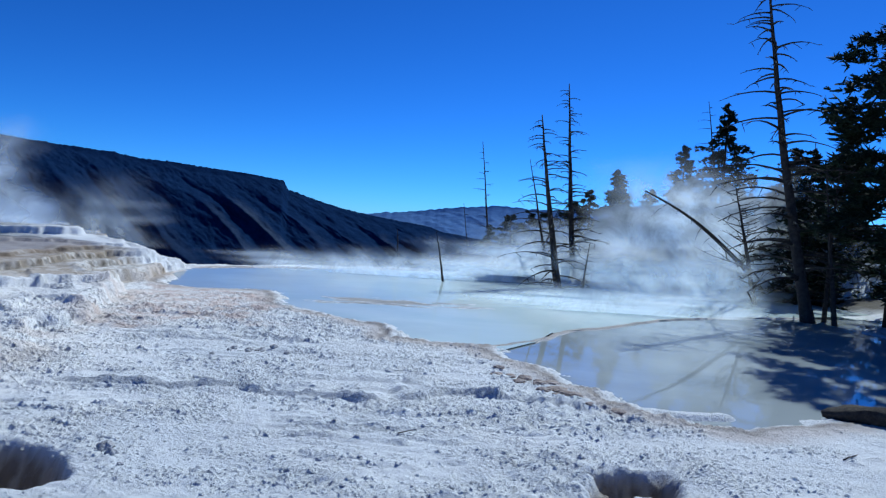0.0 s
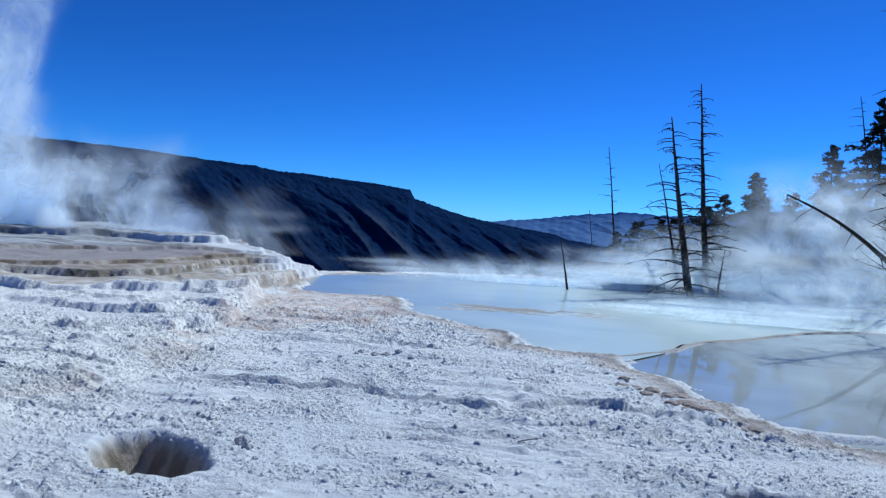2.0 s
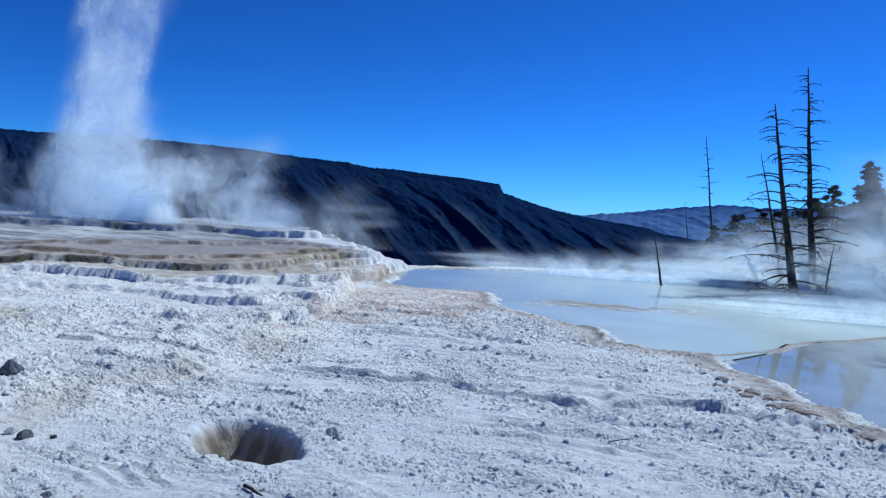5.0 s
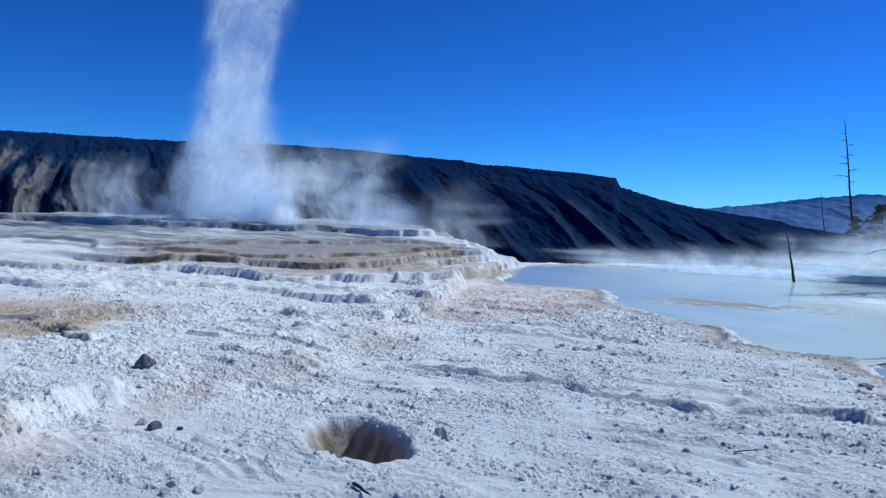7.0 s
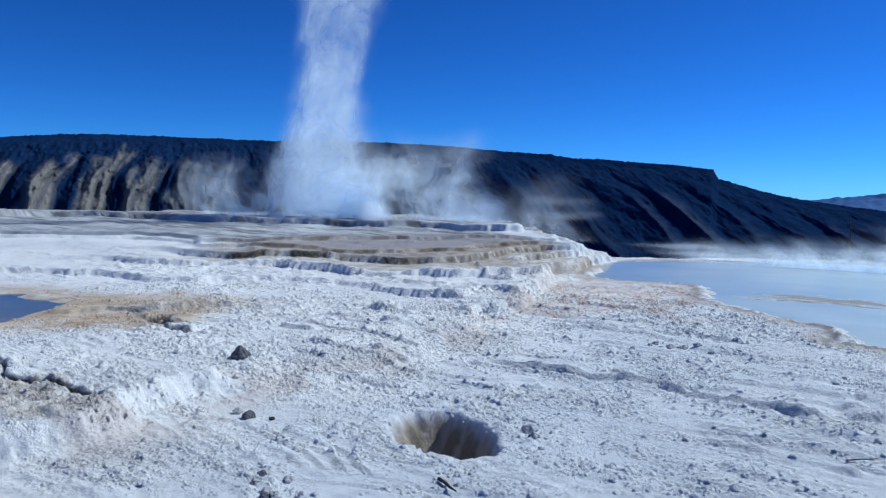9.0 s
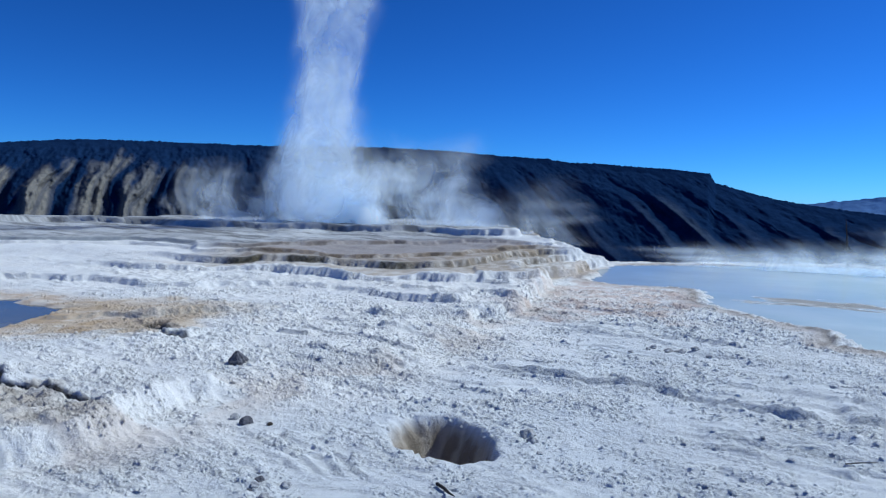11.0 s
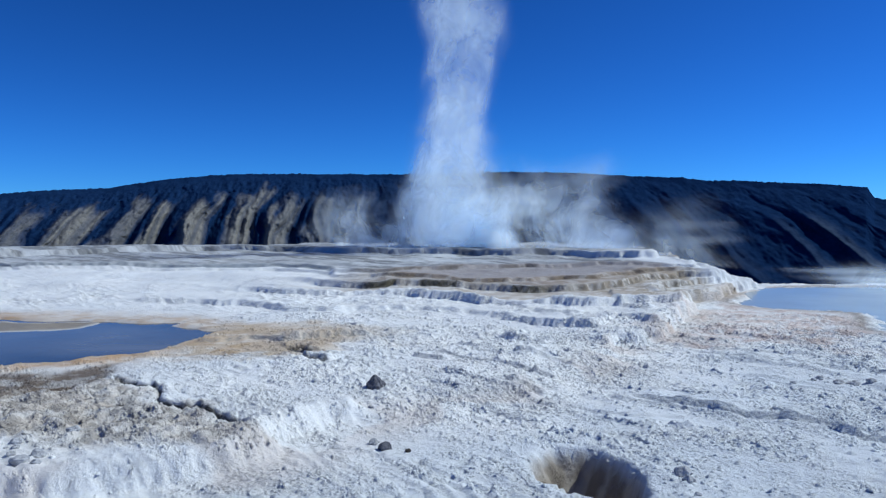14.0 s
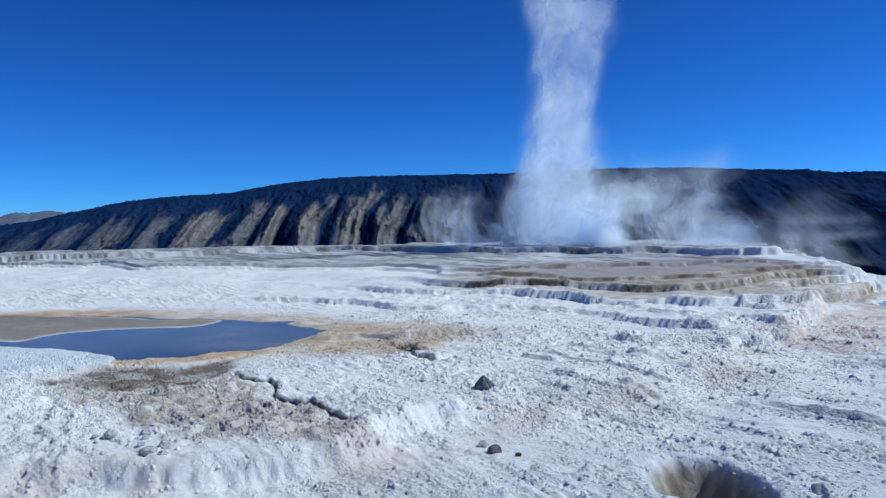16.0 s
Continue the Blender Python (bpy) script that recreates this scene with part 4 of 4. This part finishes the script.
def conifer(name, x, y, z, tall, spread, seed, bare=0.08, tiers=26, power=0.95, label="dark green conifer with dense drooping boughs", clump=1.0):
    """Boughs in uneven whorls, each carrying needle sprays that gather towards its tip; a larger clump leaves more gaps."""
    rng = random.Random(seed)
    root = tagged(new(name), label, "tree", "conifers")
    root.location = (x, y, z)
    bm = bmesh.new()
    tube(bm, [(0, 0, tall * u) for u in np.linspace(0, 1, 8).tolist()], [0.018 * tall * (1 - 0.9 * u) for u in np.linspace(0, 1, 8).tolist()], 8)
    wood = bm
    verts, faces = [], []
    boughs = int(tiers * 8)
    for k in range(boughs):
        u = bare + (1 - bare) * (k + rng.random()) / boughs
        a = rng.uniform(0, 2 * math.pi)
        size = spread * (1 - u) ** power * (1.0 + 0.3 * noise.noise((seed * 1.7, u * 9, 0.5))) + 0.1
        size *= 0.8 + 0.55 * noise.noise((math.cos(a) * 1.5 + seed, math.sin(a) * 1.5, u * 7))
        reach = size * rng.uniform(0.5, 1.12)
        if clump > 1.2:
            tip = Vector((math.cos(a) * reach, math.sin(a) * reach, tall * u - 0.1 * reach))
            tube(wood, [(0, 0, tall * u - 0.05), tip * 0.5 + Vector((0, 0, tall * u * 0.5 + 0.02)), tip], [0.012 + 0.012 * reach, 0.008 + 0.008 * reach, 0.004], 3)
        for s in range(int((8 + 10 * reach) * clump ** 0.4)):
            v = rng.uniform(0.2, 1) ** (1 / clump ** 0.6)
            c = Vector((math.cos(a) * reach * v, math.sin(a) * reach * v, tall * u - 0.25 * reach * v * v + 0.15 * reach * v)) + Vector((rng.gauss(0, 1), rng.gauss(0, 1), rng.gauss(0, 0.55))) * 0.07 * (0.5 + reach)
            for _ in range(5):
                d = Vector((math.cos(a) + rng.gauss(0, 0.8), math.sin(a) + rng.gauss(0, 0.8), rng.gauss(0.15, 0.5))).normalized()
                w = d.cross(Vector((rng.gauss(0, 1), rng.gauss(0, 1), rng.gauss(0, 1)))).normalized()
                n = (0.10 + 0.10 * rng.random() + 0.01 * tall) * (1.15 - 0.7 * u)
                i = len(verts)
                verts += [c - w * 0.04, c + w * 0.04, c + d * n + w * 0.022, c + d * n * 1.1]
                faces.append((i, i + 1, i + 2, i + 3))
    part("trunk", wood, BARK, root)
    me = bpy.data.meshes.new("crown")
    me.from_pydata([tuple(v) for v in verts], [], faces)
    me.materials.append(NEEDLES)
    crown = new("crown", me)
    crown.parent = root
    return root


TALL_LABEL = "tall bare dead pine leaning over the pool, drooping branches"
dead_tree("dead_tree", (11.38, 20.03), (9.72, 20.88, 10.0), 0.20, 84, 2.7, 1, 0.12, 0.6, TALL_LABEL)
small = dead_tree("dead_tree", (11.81, 24.27), (10.88, 24.7, 4.3), 0.11, 50, 2.1, 2, 0.2, -0.3, "small bare dead tree standing in misty water, one limb broken over")
limb(small, (-0.45, 0.1, 1.6), (-4.2, 0.1, 4.1), 0.085, 61)
dead_tree("dead_tree", (5.19, 26.05), (4.10, 26.24, 6.4), 0.16, 60, 2.1, 3, 0.04, 0.6, "bare dead snag with low spreading broken branches in the pool")
dead_tree("dead_tree", (6.06, 27.52), (5.31, 27.67, 7.9), 0.15, 70, 1.5, 4, 0.15, 0.55, "tall slim bare dead snag in the milky pool")
dead_tree("dead_tree", (5.2, 28.0), (4.05, 28.1, 4.9), 0.08, 20, 0.8, 5, 0.3)
dead_tree("dead_tree", (0.88, 25.81), (0.44, 25.82, 1.85), 0.055, 6, 0.2, 6, 0.3, 0.3, "thin bare dead pole standing in the pool")
dead_tree("dead_tree", (-1.0, 30.2), (-1.15, 30.2, 1.75), 0.055, 8, 0.25, 7, 0.2, 0.3, "thin bare dead pole at the edge of the pool")
dead_tree("dead_tree", (5.98, 25.82), (6.15, 25.79, 1.7), 0.06, 10, 1.0, 8, 0.2, 0.2, "short broken dead stump with bare twigs")
dead_tree("dead_tree", (9.23, 22.07), (8.54, 22.35, 0.9), 0.03, 8, 0.7, 9, 0.2, 0.2, "bare dead twigs sticking out of the water")
dead_tree("dead_tree", (8.2, 23.2), (7.9, 23.3, 0.6), 0.025, 6, 0.6, 14, 0.2, 0.2, "bare dead twigs sticking out of the water")
dead_tree("dead_tree", (11.29, 27.79), (11.27, 27.8, 1.15), 0.14, 3, 0.2, 16, 0.5, 0.2, "short thick broken stump standing in the mist")
dead_tree("dead_tree", (4.5, 37.8), (2.85, 37.92, 6.6), 0.13, 30, 1.5, 10, 0.35, 0.2)
dead_tree("dead_tree", (3.7, 37.85), (2.05, 37.95, 3.25), 0.08, 12, 1.0, 11, 0.3, 0.2)
dead_tree("dead_tree", (11.9, 19.6), (11.2, 19.6, 4.5), 0.09, 26, 1.5, 12, 0.2, 0.3)
dead_tree("dead_tree", (12.0, 20.4), (12.1, 20.4, 5.1), 0.08, 24, 1.3, 13, 0.2, 0.3)
dead_tree("dead_tree", (13.3, 31.3), (12.45, 31.63, 8.4), 0.10, 28, 1.4, 15, 0.3, 0.3)
NEAR_LABEL = "tall dark green conifer with ragged clumped boughs"
conifer("conifer", 13.7, 19.9, height(13.7, 19.9) - 0.1, 13.5, 4.1, 21, 0.18, 15, 0.5, NEAR_LABEL, 3.0)
conifer("conifer", 16.3, 19.4, height(16.3, 19.4) - 0.1, 11.5, 2.8, 22, 0.06, 20, 0.7, NEAR_LABEL, 2.0)
conifer("conifer", 15.9, 21.9, height(15.9, 21.9) - 0.1, 9.0, 2.4, 23, 0.06, 16, 0.7, NEAR_LABEL, 2.0)
WOODS = [(14.03, 33.15, 8.4, 3.4, 0.8), (12.36, 33.8, 6.4, 2.4, 0.8), (8.95, 32.9, 4.9, 1.9, 0.5), (16.2, 30.6, 6.2, 3.2, 0.8), (11.2, 35.0, 4.2, 2.8, 0.6),
         (8.2, 35.0, 4.0, 2.4, 0.55), (6.6, 37.5, 2.9, 2.5, 0.5), (4.64, 37.9, 2.6, 2.2, 0.5), (18.2, 30.2, 6.9, 3.2, 0.9), (7.6, 36.0, 3.4, 3.0, 0.45), (9.9, 36.5, 4.0, 3.2, 0.5), (5.6, 37.6, 2.8, 2.8, 0.45),
         (14.5, 26.3, 5.6, 2.6, 0.7), (16.8, 21.0, 6.5, 2.8, 0.9), (13.0, 32.2, 4.0, 2.6, 0.5), (14.9, 29.6, 4.4, 2.6, 0.55), (3.63, 37.9, 1.9, 2.2, 0.5)]
for k, (x, y, top, w, power) in enumerate(WOODS):
    z0 = height(x, y) - 0.2
    low = power < 0.7
    conifer("shrub" if low else "conifer", x, y, z0, top - z0 + 0.2, w, 30 + k, 0.03, 18, power,
            "low dark evergreen shrub beyond the misty pool" if low else "dark green conifer standing in steam behind the pool", 1.5)


# -- loose stones and wood --
PALE = make_plain("pale_crust", [(0.3, (0.32, 0.32, 0.33)), (0.7, (0.62, 0.62, 0.62))], 18, 0.9, 45, 0.8, 0.02)
LOGWOOD = make_plain("wet_bark", [(0.3, (0.02, 0.017, 0.014)), (0.7, (0.10, 0.08, 0.06))], 16, 0.85, 40, 0.9, 0.02)


def stone(name, x, y, size, seed, material, label, flat=0.7, peak=0.0, category="stone"):
    bm = bmesh.new()
    bmesh.ops.create_icosphere(bm, subdivisions=3, radius=1.0)
    off = Vector((seed * 3.7, seed * 1.3, 0))
    for v in bm.verts:
        n = v.co.normalized()
        k = 1 + 0.35 * noise.noise(n * 1.3 + off) + 0.16 * noise.noise(n * 3.5 + off) + 0.07 * noise.noise(n * 9 + off)
        v.co = Vector((n.x * k * (1 - peak * max(n.z, 0)), n.y * k * (1 - peak * max(n.z, 0)), n.z * k * flat)) * size
    ob = tagged(part(name, bm, material), label, category, "broken flat stones" if name == "flat_stone" else "loose stones")
    for p in ob.data.polygons:
        p.use_smooth = False
    ob.location = (x, y, height(x, y) + 0.35 * size * flat)
    return ob


stone("stone", -6.40, 6.0, 0.105, 1, DARKROCK, "grey pointed stone on white crust", 1.0, 0.45)
stone("stone", -5.02, 4.88, 0.065, 2, DARKROCK, "small grey stone on white crust", 0.9, 0.2)
stone("stone", -5.24, 4.94, 0.05, 3, PALE, "small pale crust stone")
stone("stone", -4.81, 4.98, 0.028, 4, LOGWOOD, "small brown pebble on white crust")
stone("stone", -2.63, 6.08, 0.075, 5, PALE, "pale crust knob beside the vent", 0.8, 0.3)
stone("stone", -2.52, 5.94, 0.05, 6, PALE, "small pale crust knob beside the vent", 0.8, 0.3)
stone("stone", -2.36, 5.73, 0.03, 7, PALE, "small pale crust pebble")
crumbs = random.Random(5)
for k in range(11):
    stone("stone", -7.05 + crumbs.gauss(0, 0.28), 2.4 + crumbs.gauss(0, 0.22), crumbs.uniform(0.025, 0.07), 20 + k, PALE, "broken pale crust lump on the rim")
for k in range(10):
    stone("stone", -3.75 + crumbs.gauss(0, 0.15), 3.75 + crumbs.gauss(0, 0.12), crumbs.uniform(0.02, 0.05), 40 + k, DARKROCK if k % 3 == 0 else PALE, "broken grey crust lump")
for k in range(12):
    stone("stone", -2.6 + crumbs.gauss(0, 0.3), 10.75 + crumbs.gauss(0, 0.15), crumbs.uniform(0.03, 0.06), 60 + k, PALE, "pale crust lump on the flat")


TAN = make_plain("tan_slab", [(0.3, (0.28, 0.22, 0.18)), (0.7, (0.56, 0.49, 0.44))], 15, 0.9, 40, 0.8, 0.02)
for k in range(18):
    u = crumbs.random()
    stone("flat_stone", 1.05 + 1.3 * u + crumbs.gauss(0, 0.12), 10.6 - 2.2 * u + crumbs.gauss(0, 0.1), crumbs.uniform(0.05, 0.13), 80 + k, TAN, "flat broken tan crust stone at the water's edge", 0.32, 0.0, "stone")


def stick(x, y, long, turn, radius, label):
    bm = bmesh.new()
    tube(bm, [(0, 0, 0), (long * 0.4, 0.004, 0.004), (long * 0.7, -0.003, 0.004), (long, 0.008, 0.002)], [radius, radius * 0.9, radius * 0.7, radius * 0.3], 6)
    ob = tagged(part("stick", bm, DEADWOOD), label, "stick")
    ob.location, ob.rotation_euler = (x, y, height(x, y) + radius + 0.003), (0, 0, radians(turn))
    return ob


stick(-2.72, 4.67, 0.26, -30, 0.014, "dark broken stick lying on white crust")
stick(-0.13, 6.93, 0.3, 40, 0.006, "thin bare twig lying on white crust")
stick(4.44, 6.99, 0.35, 35, 0.008, "thin forked twig lying on white crust")
bm = bmesh.new()
tube(bm, [(-0.75, 0, -0.03), (-0.4, 0.03, 0.05), (0.1, 0.02, 0.08), (0.8, -0.04, 0.1), (1.6, 0.05, 0.08)], [0.06, 0.16, 0.2, 0.19, 0.15], 12)
bmesh.ops.subdivide_edges(bm, edges=bm.edges, cuts=3, use_grid_fill=True)
for v in bm.verts:
    v.co += Vector((0, 1, 0.6)) * 0.05 * noise.noise(v.co * 5) + Vector((0, 0, 1)) * 0.03 * noise.noise(v.co * 16)
    v.co.z *= 0.7
log = tagged(part("fallen_log", bm, LOGWOOD), "dark rotten fallen log at the edge of the pool", "log")
log.location, log.rotation_euler = (5.95, 8.5, height(5.9, 8.4) + 0.03), (0, 0, radians(-28))


# -- steam --
def steam(name, centre, width, tall, folds, layers, density, seed, lean=0.0, taper=0.5, flow=1.0, label="white drifting steam rising from the hot spring", girth=(1.0, 1.0)):
    """Thin folded veils, one behind the other."""
    rng = random.Random(seed)
    root = tagged(new(name), label, "steam", kind="stuff")
    root.location = centre
    side, back = Vector((1, 0, 0)), Vector((0, 1, 0))
    for k in range(layers):
        cols, rows = 60, 50
        U, V = np.meshgrid(np.linspace(-1, 1, cols), np.linspace(0, 1, rows))
        w = width * (1 - taper * V ** 0.5) * rng.uniform(0.85, 1.1) * np.interp(V, np.linspace(0, 1, len(girth)), girth)
        shift = rng.uniform(-0.12, 0.12) * width + lean * V * tall + 0.12 * width * fbm(V * 3 + 7 * k, V * 0 + seed, 3, seed)
        depth = (k - layers / 2) * 0.8 + folds * fbm(U * 1.1 + 3 * k, V * 1.2, 1, seed + k)
        X = U * w / 2 + shift
        Z = V * tall * rng.uniform(0.85, 1.1)
        x, y = X * side.x + depth * back.x, X * side.y + depth * back.y
        ob = sheet("veil", x, y, Z, None, STEAM)
        ob.parent = root
        edge = U + 0.3 * fbm(X * 0.45 + 9 * k, Z * 0.45, 3, seed + 40)
        fall = np.clip(1 - np.abs(edge), 0, 1) * smooth(1.0, 0.4, np.abs(U))
        fall = smooth(0, 0.8, fall) * smooth(0, 0.05, V) * (1.35 - 0.7 * V) * (1 - smooth(0.4, 1.0, V + 0.15 * fbm(X * 0.3, Z * 0.3 + k, 2, seed + 50))) ** flow
        ob.data.attributes.new("thickness", "FLOAT", "POINT").data.foreach_set("value", (density * fall).astype(np.float32).ravel())
    return root


steam("steam_plume", (-24.0, 26.4, 0.7), 6.2, 21, 1.0, 4, 0.46, 1, 0.09, 0.0, 0.8, "tall white steam plume rising from the upper terrace",
      (1.9, 1.6, 1.15, 0.9, 1.0, 1.25, 1.3, 1.15, 1.0))
steam("steam_bank", (-23.4, 27.0, 0.6), 13, 5.4, 0.8, 3, 0.9, 2, 0, 0.3, 1.0, "low white steam round the foot of the plume")
steam("steam_bank", (-18.0, 29.0, 0.5), 10, 5.2, 0.8, 2, 0.65, 7, 0, 0.1)
steam("steam_bank", (-14.0, 29.5, 0.3), 10, 3.6, 0.8, 2, 0.25, 8, 0, 0.1)
steam("steam_bank", (-28.0, 24.0, 0.7), 9, 3.2, 0.6, 2, 0.4, 5, 0, 0.1)
steam("pool_mist", (11.5, 28.0, -0.05), 15, 6.0, 0.8, 3, 1.0, 3, 0, 0.1)
steam("pool_mist", (7.5, 29.5, -0.05), 17, 2.8, 0.8, 3, 0.75, 4, 0, 0.1)
steam("pool_mist", (7.5, 27.2, -0.05), 16, 1.8, 0.4, 3, 1.0, 6, 0, 0.1)
steam("pool_mist", (5.5, 20.5, -0.05), 11, 0.8, 0.4, 3, 0.6, 11, 0, 0.1)
steam("pool_mist", (9.4, 22.6, -0.05), 8, 2.2, 0.5, 2, 0.6, 9, 0, 0.1)
steam("pool_mist", (-1.5, 27.5, -0.05), 15, 1.1, 0.4, 3, 0.45, 10, 0, 0.1)
